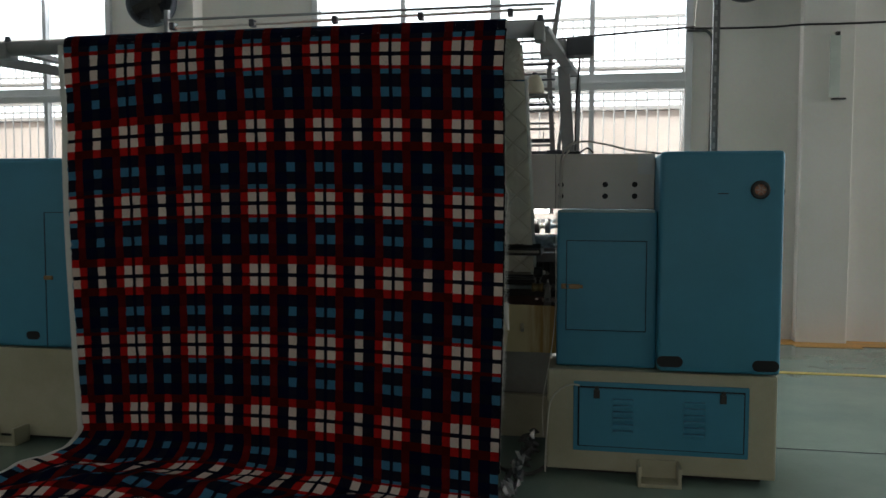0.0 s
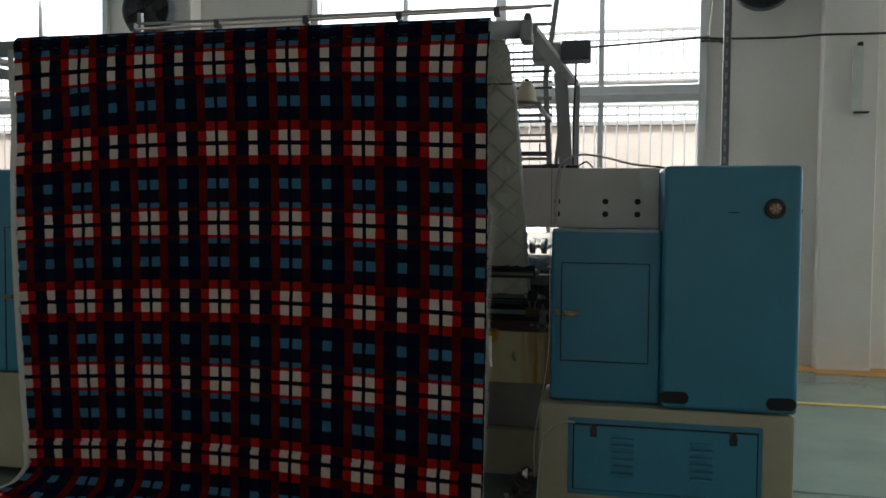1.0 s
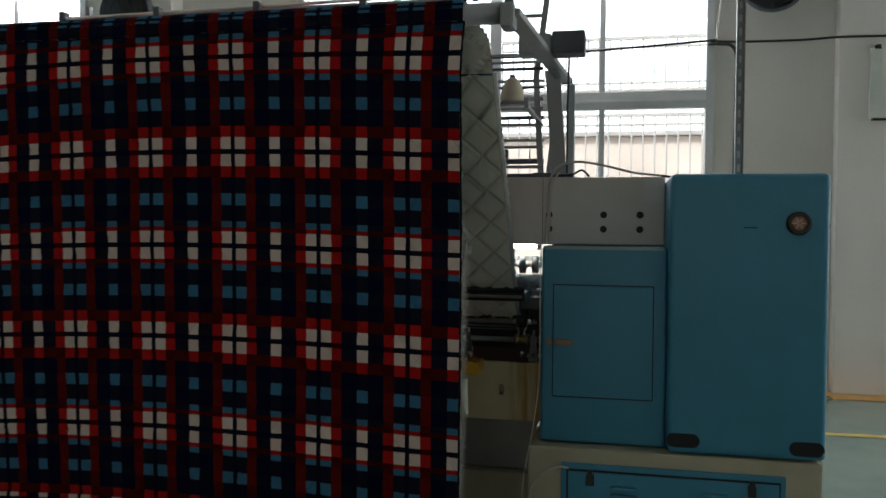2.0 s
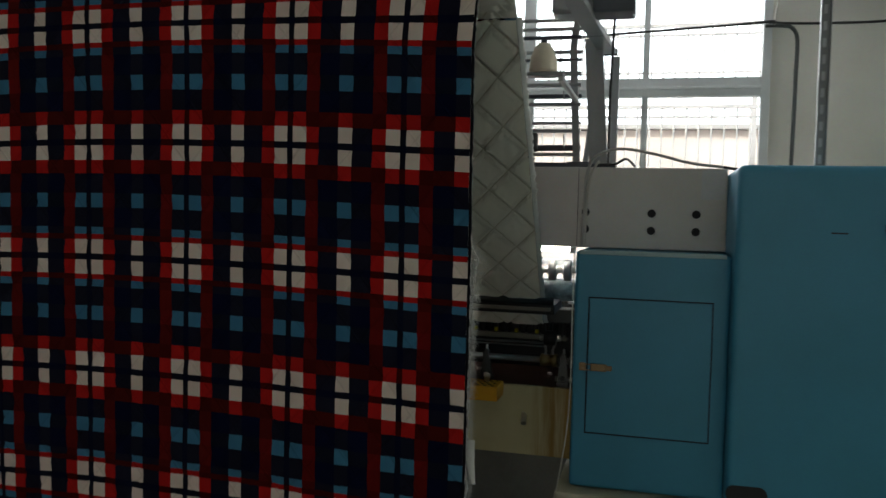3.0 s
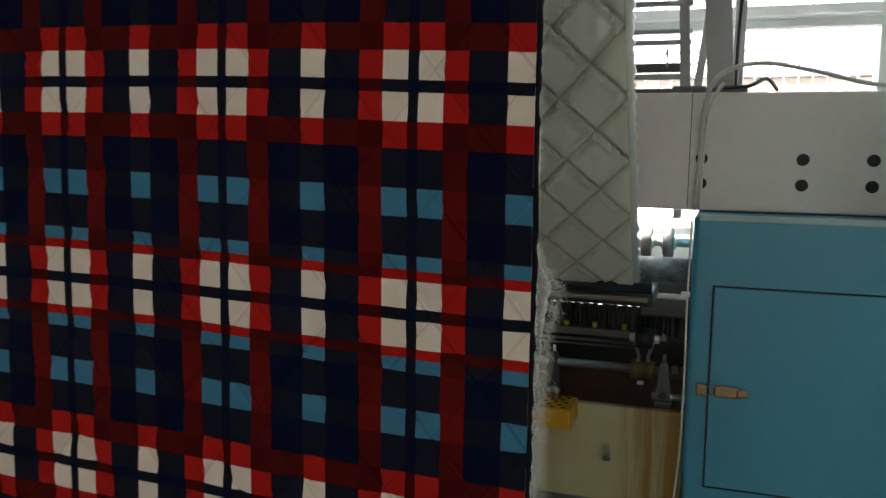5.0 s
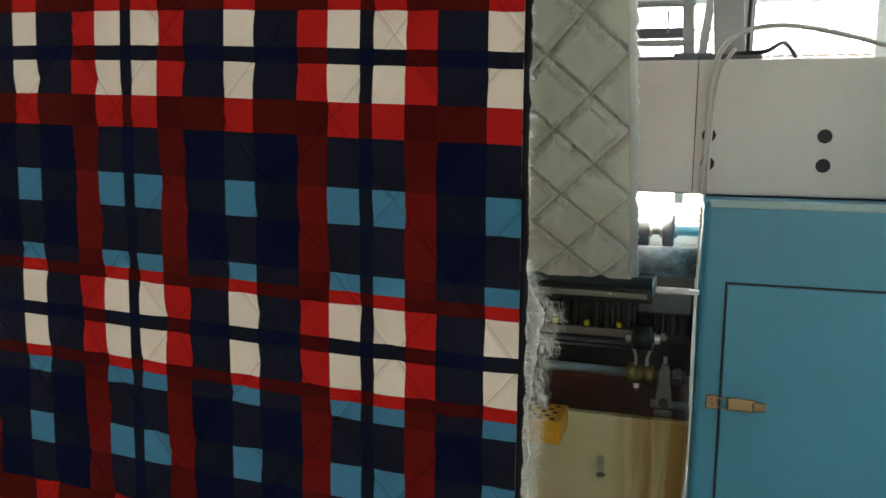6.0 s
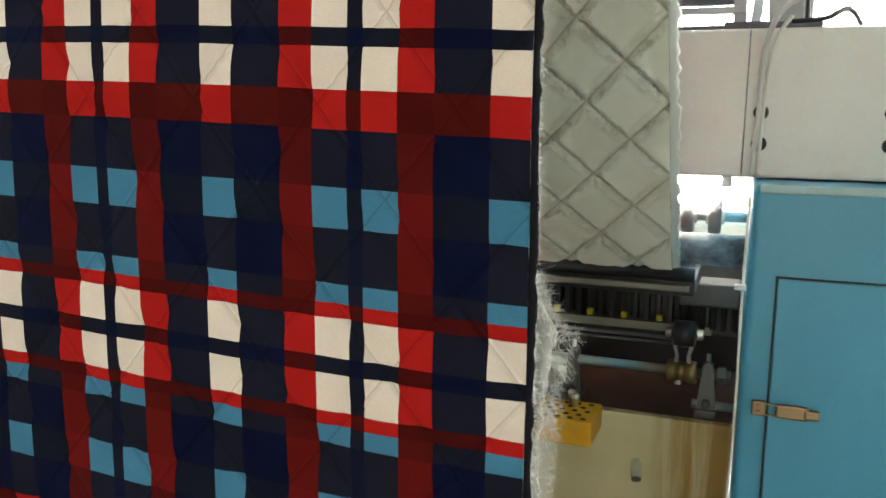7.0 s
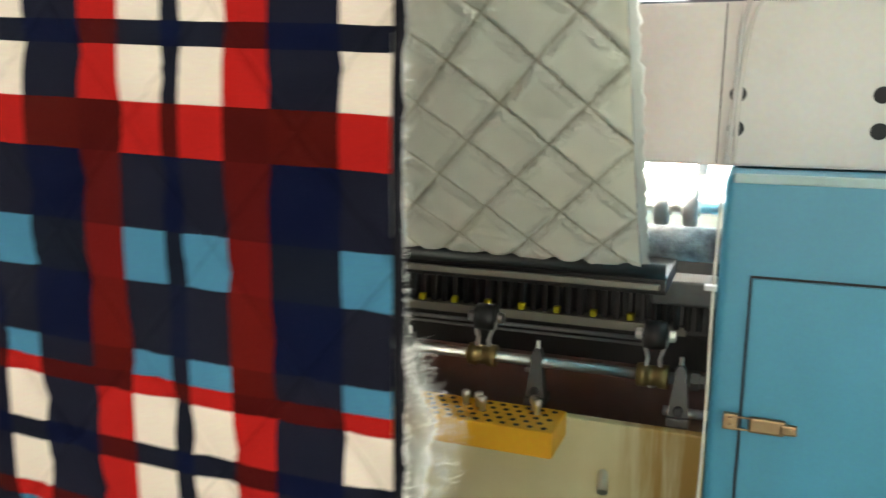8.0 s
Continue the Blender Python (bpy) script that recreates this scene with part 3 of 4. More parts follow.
rod((-0.016, 3.98, 1.004), (-0.016, 3.988, 1.004), 0.004, 10, bm)
part("latch_keeper", bm, LATCH, sidebox, "brass plated toggle latch")
bm = box((0.012, 3.982, 0.985), (0.068, 3.994, 1.011), 0.004)
box((0.06, 3.979, 0.989), (0.086, 3.99, 1.007), 0.004, bm)
box((-0.008, 3.983, 1.007), (0.03, 3.987, 1.010), 0.001, bm)
box((-0.008, 3.983, 0.987), (0.03, 3.987, 0.990), 0.001, bm)
part("latch_lever", bm, LATCH, sidebox, "brass plated toggle latch")
tube([(-0.056, 4.0, 1.39), (-0.058, 3.997, 1.2), (-0.056, 3.998, 1.0), (-0.061, 3.996, 0.8), (-0.08, 3.95, 0.62), (-0.115, 3.92, 0.4), (-0.112, 3.92, 0.2)], 0.0026, CABLEWHITE, "edge_cable", sidebox, "pale cable clipped along the housing edge")
part("cable_clip", box((-0.072, 3.98, 1.215), (-0.052, 4.0, 1.224), 0.002), WINFRAME, sidebox)
tube([(0.075, 3.905, 0.487), (0.03, 3.89, 0.492), (-0.03, 3.89, 0.46), (-0.075, 3.895, 0.39), (-0.09, 3.9, 0.25), (-0.098, 3.91, 0.1), (-0.1, 3.92, 0.012)], 0.0045, CABLEWHITE, "base_cable", base, "thin pale cable")

# cross beam
cross = part("cross_beam", box((-2.62, 4.28, 1.408), (0.467, 4.62, 1.716), 0.006), GREYWHITE, machine, "grey-white painted steel cross beam")
for hx in (-0.046, 0.199, 0.36):
    for hz in (1.544, 1.479):
        part("bolt_hole", lathe([(0.002, 0.0155), (-0.0012, 0.0155), (-0.0016, 0.014), (-0.0016, 0.001)], (hx, 4.28, hz), "y", 20), DARK, cross, "black bolt hole")
part("beam_seam", box((-0.0775, 4.2785, 1.412), (-0.0755, 4.281, 1.712), 0), DARK, cross)
part("tape_patch", box((0.375, 4.2788, 1.60), (0.462, 4.281, 1.71), 0), WINFRAME, cross, "translucent tape patch")
tube([(-0.058, 4.268, 1.412), (-0.05, 4.262, 1.55), (-0.045, 4.258, 1.68), (-0.01, 4.24, 1.755), (0.08, 4.24, 1.782), (0.2, 4.25, 1.765), (0.33, 4.28, 1.735), (0.45, 4.3, 1.722)], 0.0058, CABLE, "beam_cable", cross, "grey cable looped over the beam")
tube([(-0.045, 4.268, 1.412), (-0.042, 4.262, 1.55), (-0.03, 4.258, 1.68), (0.0, 4.245, 1.735)], 0.0042, CABLEWHITE, "beam_cable", cross, "pale cable")
tube([(0.0, 4.24, 1.722), (0.06, 4.22, 1.724), (0.1, 4.25, 1.745), (0.13, 4.3, 1.722)], 0.005, CABLEBLACK, "beam_cable", cross)
tube([(0.45, 4.3, 1.722), (0.55, 4.32, 1.712), (0.75, 4.36, 1.711), (0.95, 4.45, 1.711), (1.05, 4.7, 1.711)], 0.006, CABLEBLACK, "roof_cable", tall)

# left end of the machine
lbase = cabinet_base(-3.95, -2.56, "machine_base")
bm = box((-3.9, 3.925, 0.572), (-2.56, 4.95, 1.70), 0.03, None, 4)
lcab = smooth_by_angle(part("control_cabinet", bm, BLUE, machine, "blue steel cabinet at the far end of the machine"))
part("seam", box((-3.06, 3.922, 0.58), (-3.056, 3.926, 1.38), 0), DARK, lcab)
part("seam", box((-3.056, 3.922, 1.377), (-2.6, 3.926, 1.38), 0), DARK, lcab)
oval_slot(-3.153, 0.643, 3.925, lcab, 0.09, 0.05)
part("latch_lever", box((-3.065, 3.912, 0.98), (-3.01, 3.926, 1.004), 0.004), LATCH, lcab)
bm = box((-3.42, 3.80, 0.0), (-3.2, 3.935, 0.018), 0.004)
box((-3.42, 3.80, 0.015), (-3.4, 3.935, 0.105), 0.004, bm)
box((-3.22, 3.80, 0.015), (-3.2, 3.935, 0.105), 0.004, bm)
part("foot_bracket", bm, BEIGE, lbase)

# sewing zone between the ends
part("front_plate", box((-2.56, 4.29, 0.58), (-0.055, 4.32, 0.853), 0.004), STAINED, machine, "cream front plate with brown oil runs")
part("oil_pan", box((-2.56, 4.32, 0.82), (-0.055, 4.80, 0.848), 0.002), OILBROWN, machine, "dark brown oily pan")
part("lower_frame", box((-2.56, 4.45, 0.30), (-0.1, 4.9, 0.58), 0.01), CAST, machine, "dark grey lower machine frame")
part("under_frame", box((-2.56, 4.40, 0.05), (-0.1, 4.85, 0.30), 0.01), BEIGE, machine)
part("back_plate", box((-2.56, 4.78, 0.848), (-0.055, 4.81, 1.16), 0.003), BLACK, machine, "black steel rear plate")
part("drain_stub", rod((-0.262, 4.30, 0.742), (-0.256, 4.255, 0.712), 0.0115, 14), STEEL, machine, "short steel drain stub")
part("rocker_shaft", rod((-2.55, 4.352, 0.951), (-0.085, 4.352, 0.951), 0.0125, 20), STEEL, machine, "polished steel rocker shaft", True)
part("lower_shaft", rod((-0.15, 4.352, 0.878), (-0.056, 4.352, 0.878), 0.0105, 16), STEEL, machine, "steel shaft low in the pan", True)
part("shaft_nut", lathe([(0, 0.022), (0.018, 0.022), (0.02, 0.016), (0.03, 0.016)], (-0.098, 4.352, 0.951), "x", 6), DARKCAST, machine)


def bracket(x):
    b = part("shaft_bracket", box((x - 0.024, 4.33, 0.849), (x + 0.024, 4.40, 0.870), 0.004), DARKCAST, machine, "dark cast iron shaft bracket")
    bm = bmesh.new()
    prof = [(-0.022, 0.868), (0.022, 0.868), (0.015, 0.93), (0.013, 0.966), (0.005, 0.982), (-0.005, 0.982), (-0.013, 0.966), (-0.015, 0.93)]
    f = [bm.verts.new((x + p, 4.338, z)) for p, z in prof]
    k = [bm.verts.new((x + p, 4.372, z)) for p, z in prof]
    bm.faces.new(f)
    bm.faces.new(k)
    for i in range(8):
        bm.faces.new((f[i], f[(i + 1) % 8], k[(i + 1) % 8], k[i]))
    bmesh.ops.bevel(bm, geom=bm.edges[:], offset=0.003, segments=2, affect="EDGES")
    part("upright", bm, DARKCAST, b)
    part("bolt", rod((x, 4.355, 0.98), (x, 4.355, 0.998), 0.005, 8), STEEL, b)
    part("bolt", lathe([(0, 0.011), (-0.012, 0.011), (-0.013, 0.008)], (x, 4.336, 0.886), "y", 6), BLACK, b)
    return b


def crank(x):
    c = part("crank_clamp", lathe([(-0.034, 0.014), (-0.034, 0.023), (-0.031, 0.026), (-0.012, 0.026), (-0.009, 0.022), (0.009, 0.022), (0.012, 0.026), (0.031, 0.026), (0.034, 0.023), (0.034, 0.014)], (x, 4.352, 0.951), "x", 24), BRASS, machine, "oily bronze crank clamp with steel link", True)
    for s in (-1, 1):
        beam((x + s * 0.017, 4.345, 0.962), (x + s * 0.012, 4.352, 0.99), 0.010, 0.014, 0.003, (bm := bmesh.new()))
        beam((x + s * 0.012, 4.352, 0.988), (x + s * 0.026, 4.362, 1.03), 0.009, 0.014, 0.003, bm)
        part("link", bm, CAST, c, "grey steel wishbone link")
    part("eccentric", lathe([(-0.024, 0.024), (-0.022, 0.031), (0.022, 0.031), (0.024, 0.024)], (x, 4.368, 1.037), "x", 20), BLACK, c, "black eccentric boss", True)
    for s in (-1, 1):
        part("screw", lathe([(0, 0.013), (s * 0.012, 0.012), (s * 0.014, 0.006)], (x + s * 0.029, 4.368, 1.037), "x", 10), STEEL, c)
    return c


for i in range(8):
    bracket(-0.118 - i * 0.312)
for i in range(7):
    crank(-0.176 - i * 0.382)
part("guide_rod", rod((-2.5, 4.47, 1.0), (-0.2, 4.47, 1.0), 0.005, 12), CAST, machine, "", True)
part("guide_rod", rod((-2.5, 4.47, 0.986), (-0.2, 4.47, 0.986), 0.0035, 12), CAST, machine, "", True)

# needle bar: a slotted rail with fingers and yellow clamps
part("needle_rail", box((-2.5, 4.478, 1.012), (-0.12, 4.535, 1.034), 0.003), STEELWORN, machine, "greasy steel needle rail")
part("needle_back", box((-2.5, 4.54, 1.0), (-0.06, 4.60, 1.10), 0.003), BLACK, machine)
finger = None
for i in range(84):
    x = -0.135 - i * 0.0288
    if finger is None:
        bm = box((x - 0.007, 4.495, 1.030), (x + 0.007, 4.54, 1.124), 0.002, None, 1)
        finger = part("presser_finger", bm, BLACK, machine, "black presser finger")
    else:
        o = new("presser_finger", finger.data)
        o.parent, o.matrix_parent_inverse, o.location = machine, finger.matrix_parent_inverse, (-i * 0.0288, 0, 0)
dot = None
for i in range(27):
    if dot is None:
        dot = part("needle_clamp", box((-0.2525, 4.474, 1.037), (-0.2375, 4.494, 1.053), 0.002, None, 1), DOTYELLOW, machine, "bright yellow needle clamp")
    else:
        o = new("needle_clamp", dot.data)
        o.parent, o.matrix_parent_inverse, o.location = machine, dot.matrix_parent_inverse, (-i * 0.0866, 0, 0)
part("presser_rail", box((-2.5, 4.455, 1.122), (-0.19, 4.50, 1.144), 0.004), STEEL, machine, "scratched steel presser rail")
part("throat_housing", box((-2.52, 4.292, 1.138), (-0.155, 4.56, 1.178), 0.006), BLACK, machine, "black housing where the cloth leaves the needles")
part("cloth_guide", rod((-2.52, 4.254, 1.194), (-0.155, 4.254, 1.194), 0.016, 18), BLACK, machine, "black guide bar under the lining", True)
part("guide_plate", box((-2.52, 4.262, 1.15), (-0.155, 4.268, 1.192), 0.002), BLACK, machine, "black steel plate under the guide bar")
part("throat_rail", box((-2.52, 4.244, 1.156), (-0.165, 4.258, 1.170), 0.003), STEELWORN, machine, "worn pale steel throat rail")
for gx in (-2.4, -1.3, -0.24):
    part("guide_stay", box((gx - 0.012, 4.258, 1.152), (gx + 0.012, 4.30, 1.17), 0.003), BLACK, machine)
bm = box((-0.20, 4.44, 1.09), (-0.06, 4.56, 1.1455), 0.006)
part("end_block", bm, DARKCAST, machine, "grey end block of the needle bar")
for i in range(6):
    part("end_pin", rod((-0.19 + i * 0.024, 4.47, 1.03), (-0.19 + i * 0.024, 4.47, 1.085), 0.007, 10), BLACK, machine)
part("feed_roller", rod((-2.55, 4.61, 1.208), (-0.05, 4.61, 1.208), 0.042, 28), LINTY, machine, "grey feed roller dusted with lint", True)
part("wheel_shaft", rod((-2.55, 4.53, 1.302), (-0.05, 4.53, 1.302), 0.013, 16), STEEL, machine, "steel shaft with rubber wheels", True)
for i in range(12):
    for dx in (0, -0.063):
        x = -0.131 + dx - i * 0.21
        w = part("feed_wheel", lathe([(-0.015, 0.02), (-0.015, 0.040), (-0.011, 0.044), (0.011, 0.044), (0.015, 0.040), (0.015, 0.02)], (x, 4.53, 1.302), "x", 28), CAST, machine, "grey rubber feed wheel", True)
        part("hub", lathe([(-0.022, 0.016), (-0.022, 0.02), (0.022, 0.02), (0.022, 0.016)], (x, 4.53, 1.302), "x", 16), STEEL, w)
part("pale_rail", box((-2.55, 4.66, 1.318), (-0.05, 4.70, 1.342), 0.003), WINFRAME, machine)

led = part("work_light", rod((-2.5, 4.5, 1.392), (-0.12, 4.5, 1.392), 0.011, 14), LED, machine, "white tube light under the beam", True)
for x in (-2.51, -0.11):
    part("light_cap", box((x - 0.012, 4.48, 1.376), (x + 0.012, 4.52, 1.409), 0.004), WINFRAME, machine)
for i in range(5):
    part("pan_bolt", lathe([(0, 0.011), (0.008, 0.011), (0.01, 0.007)], (-0.2 - i * 0.31, 4.6, 0.848), "z", 6), STEEL, machine)

# yellow bit holder on the plate
holder = empty("bit_holder", (-0.5, 4.24, 0.80), "yellow plastic holder with holes, a few steel bits", "tool holder")
bm = box((-0.735, 4.145, 0.812), (-0.345, 4.2885, 0.868), 0.004)
part("block", bm, YELLOW, holder)
hole = None
for r in range(5):
    for c in range(13):
        x, y = -0.715 + c * 0.029 + (r % 2) * 0.0145, 4.163 + r * 0.026
        if x > -0.355:
            continue
        if hole is None:
            hole = part("hole", lathe([(0.0, 0.0068), (0.0012, 0.0068)], (x, y, 0.8675), "z", 10), DARK, holder)
            hx, hy = x, y
        else:
            o = new("hole", hole.data)
            o.parent, o.matrix_parent_inverse, o.location = holder, hole.matrix_parent_inverse, (x - hx, y - hy, 0)
for x, y in ((-0.40, 4.24), (-0.412, 4.262), (-0.515, 4.215), (-0.53, 4.24), (-0.56, 4.24)):
    part("steel_bit", lathe([(0, 0.007), (0.014, 0.007), (0.016, 0.010), (0.03, 0.010), (0.033, 0.006)], (x, y, 0.868), "z", 12), STEEL, holder, "small steel bit", True)

# ---- take-up frame above the machine ----
for side, x in (("right", -0.02), ("left", -2.62)):
    fr = empty("roller_stand", (x, 4.35, 1.716), "grey steel arm and posts carrying the take-up roller", "roller arm", "take-up arms")
    part("foot_plate", box((x - 0.06, 4.29, 1.716), (x + 0.08, 4.42, 1.73), 0.003), DARKGREY, fr)
    part("post", beam((x + 0.012, 4.35, 1.728), (x - 0.022, 4.34, 2.215), 0.068, 0.05), ALU, fr)
    part("rear_post", beam((x + 0.055, 4.52, 1.716), (x + 0.06, 4.46, 2.17), 0.03, 0.05), ALU, fr)
    part("arm", beam((x - 0.072, 3.2, 2.188), (x + 0.032, 4.44, 2.182), 0.024, 0.062), ALU, fr)
    part("bearing_block", box((x - 0.105, 3.17, 2.135), (x - 0.058, 3.266, 2.216), 0.012), ALU, fr)
    part("bearing_cap", rod((x - 0.08, 3.218, 2.214), (x - 0.08, 3.218, 2.25), 0.02, 14, None, 0.012), DARKGREY, fr)
    part("pivot_bolt", rod((x + 0.01, 4.42, 2.18), (x + 0.065, 4.42, 2.18), 0.014, 12), BLACK, fr)
    part("pivot_bolt", rod((x - 0.02, 4.1, 2.185), (x + 0.03, 4.1, 2.185), 0.014, 12), BLACK, fr)
motor = empty("drive_motor", (0.04, 3.85, 2.24), "dark grey gear motor on the take-up arm", "motor")
part("body", box((-0.006, 3.79, 2.178), (0.126, 3.91, 2.266), 0.008), DARKGREY, motor)
part("gearbox", box((-0.14, 3.80, 2.178), (-0.007, 3.9, 2.262), 0.012), ALU, motor)
tube([(0.06, 3.88, 2.2), (0.05, 4.0, 2.1), (0.035, 4.2, 1.98), (0.03, 4.3, 1.85), (0.03, 4.31, 1.735)], 0.005, CABLEBLACK, "lead", motor)

# thread rack: slanted end frame and many thin rails running behind the cloth
rack = empty("thread_rack", (-1.3, 4.45, 1.716), "grey thread guide rack with many thin rails", "thread rack")
for x in (-0.105, -2.5):
    part("upright", beam((x + 0.005, 4.43, 1.716), (x - 0.02, 4.40, 2.2), 0.028, 0.03), ALU, rack)
    part("upright", beam((x + 0.03, 4.50, 1.716), (x + 0.075, 4.47, 2.1), 0.022, 0.03), ALU, rack)
    part("upright", beam((x - 0.02, 4.40, 2.195), (x + 0.045, 4.30, 2.62), 0.026, 0.03), ALU, rack)
    part("rack_foot", box((x - 0.03, 4.38, 1.716), (x + 0.06, 4.54, 1.745), 0.004), DARKGREY, rack)
for z, y, h, mat in ((1.735, 4.44, .018, DARKGREY), (1.775, 4.42, .014, ALU), (1.805, 4.46, .024, DARKGREY), (1.87, 4.42, .013, ALU), (1.905, 4.45, .011, ALU),
                     (1.975, 4.41, .013, ALU), (2.012, 4.44, .014, DARKGREY), (2.05, 4.40, .013, ALU), (2.095, 4.40, .016, ALU), (2.15, 4.40, .01, DARKGREY), (2.185, 4.42, .012, ALU),
                     (2.235, 4.38, .012, DARKGREY), (2.265, 4.37, .010, ALU), (2.30, 4.37, .010, ALU), (2.47, 4.33, .014, ALU), (2.56, 4.31, .012, ALU)):
    part("rail", box((-2.5, y - 0.012, z - h / 2), (-0.09, y + 0.012, z + h / 2), 0.002), mat, rack)
for z, y in ((1.805, 4.446), (1.975, 4.396), (2.05, 4.386)):
    pin = None
    for i in range(16):
        if pin is None:
            pin = part("guide_pin", rod((-0.155, y, z), (-0.155, y - 0.03, z + 0.05), 0.003, 6), ALU, rack)
        else:
            o = new("guide_pin", pin.data)
            o.parent, o.matrix_parent_inverse, o.location = rack, pin.matrix_parent_inverse, (-i * 0.15, 0, 0)
part("cone_rail", box((-2.5, 3.80, 1.98), (-0.095, 3.86, 1.993), 0.003), ALU, rack)
for x in (-0.105, -2.5):
    part("rail_bracket", beam((x, 4.41, 1.985), (x, 3.81, 1.972), 0.016, 0.018), ALU, rack)
spool = empty("thread_cone", (-0.165, 3.83, 1.994), "cream thread cone on the rack rail", "thread cone")
part("thread", lathe([(0, 0.043), (0.008, 0.048), (0.045, 0.044), (0.08, 0.031), (0.095, 0.019)], (-0.165, 3.83, 1.994), "z", 24), PVC, spool, "", True)
part("core", lathe([(0.09, 0.012), (0.108, 0.011), (0.11, 0.004)], (-0.165, 3.83, 1.994), "z", 12), DARKGREY, spool)

part("bobbin", lathe([(0, 0.014), (0.004, 0.018), (0.07, 0.018), (0.075, 0.012)], (-0.27, 4.38, 1.782), "z", 16), BLACK, rack, "black bobbin on the rack", True)

# roller pipe and the rod above the cloth
roller = empty("takeup_roller", (-1.3, 3.218, 2.19), "grey steel take-up roller under the cloth", "roller")
part("pipe", rod((-3.0, 3.218, 2.19), (-0.10, 3.218, 2.19), 0.036, 24), ALU, roller, "", True)
rodt = empty("guide_bar", (-1.0, 3.5, 2.3), "thin steel guide bar with clamps above the cloth", "guide bar")
part("bar", rod((-1.95, 3.42, 2.305), (-0.1, 3.42, 2.325), 0.007, 10), STEEL, rodt)
for i in range(5):
    x = -1.93 + i * 0.42
    part("clamp", box((x - 0.012, 3.40, 2.295), (x + 0.012, 3.44, 2.33), 0.003), DARKGREY, rodt)
larm = empty("side_bar", (-2.9, 3.5, 2.1), "grey steel strut beside the take-up roller", "strut")
part("bar", beam((-2.46, 3.6, 2.10), (-3.6, 3.0, 2.27), 0.05, 0.04), ALU, larm)

# ---- quilted cloth ----
CL, CR = -2.36, -0.245
RY, RZ, RR = 3.218, 2.19, 0.046
ARC = RR * radians(135)
# seconds, metres of cloth drawn, sway of the hanging sheet
FEED = [(0, 0, -0.001), (0.5, 0.0057, 0.002), (1, 0.0124, 0.006), (1.5, 0.021, 0.007), (2, 0.0304, 0.007), (2.2, 0.0376, -0.001), (3.3, 0.0922, -0.009), (3.5, 0.1007, -0.022), (4, 0.1168, -0.026), (4.2, 0.1231, -0.014), (5.3, 0.1564, -0.009), (5.5, 0.1609, -0.008), (6, 0.1677, 0.007), (6.5, 0.1714, 0.024), (7, 0.1807, 0.024), (7.5, 0.197, 0.004), (8, 0.2199, -0.018)]
V0 = 0.436


STRETCH_AT = [-2.36, -2.033, -1.722, -1.402, -1.077, -0.752, -0.425, -0.265, -0.24]
STRETCH_TO = [-2.163, -1.838, -1.504, -1.170, -0.836, -0.501, -0.167, 0.0, 0.026]


def plaid_u(u):
    """Place across the print; the cloth is stretched unevenly across its width."""
    return float(np.interp(u, STRETCH_AT, STRETCH_TO)) + 3.342


def quilt(u, v):
    """Puff of the diamond quilting: 0 on a seam, 1 in the middle of a cell."""
    u, v = (plaid_u(u) - 0.032) / 0.155, (V0 - v + 6.836) / 0.183
    a, b = u + v, u - v
    da, db = abs(a - round(a)) * 2, abs(b - round(b)) * 2
    return min(1, min(da, db) / 0.24) ** 0.7


def sheet(us, vs, place, depth):
    """A cloth grid with a metre-true UV map; place(u, v) gives point and normal."""
    bm = bmesh.new()
    uv = bm.loops.layers.uv.new("UVMap")
    grid = []
    for v in vs:
        row = []
        for u in us:
            p, n = place(u, v)
            row.append((bm.verts.new(p + n * depth * quilt(u, v)), (u, v)))
        grid.append(row)
    for A, B in zip(grid, grid[1:]):
        for i in range(len(us) - 1):
            q = (A[i], A[i + 1], B[i + 1], B[i])
            f = bm.faces.new([k[0] for k in q])
            for l, k in zip(f.loops, q):
                l[uv].uv = (plaid_u(k[1][0]), V0 - k[1][1] + 6.76)
    return bm


def link_cloth(name, bm, mat, parent, label):
    me = bpy.data.meshes.new(name)
    bm.to_mesh(me)
    bm.free()
    me.materials.append(mat)
    for p in me.polygons:
        p.use_smooth = True
    ob = new(name, me)
    ob.parent = parent
    ob.matrix_parent_inverse = Matrix.Translation(-parent.location)
    return tagged(ob, label)


cloth = empty("quilted_cloth", (-1.3, RY, 2.19), "plaid quilted fleece with silver lining drawn over a roller", "fabric")


def span(a, b, step):
    n = max(1, round((b - a) / step))
    return [a + (b - a) * i / n for i in range(n + 1)]


# slow waves of the hanging sheet, as powers of the place across and down the cloth
WAVE_X, WAVE_Z, WAVE_Y = (4, 2, 4), (4, 3, 4), (4, 3, 4)
WAVE_X_BY = [0.0221, -0.0053, -0.0337, 0.0051, 0.0027, 0.0084, -0.0266, 0.0039, 0.0035, -0.0234, -0.0099, 0.0208]
WAVE_Z_BY = [-0.024, -0.0214, 0.0064, 0.0232, -0.0058, -0.0104, 0.0082, 0.0164, 0.0324, -0.0, 0.0216, -0.0012, 0.0132, -0.0039]
WAVE_Y_BY = [-0.0031, 0.0285, 0.0419, 0.0156, -0.0348, -0.0128, -0.0097, 0.018, -0.0396, 0.0105, 0.0304, 0.0436, 0.0297, 0.0206]


def wave(a, b, powers, weights):
    m, n, most = powers
    terms = [a ** i * b ** j for i in range(m + 1) for j in range(n + 1) if i + j <= most]
    return sum(t * w for t, w in zip(terms, weights))


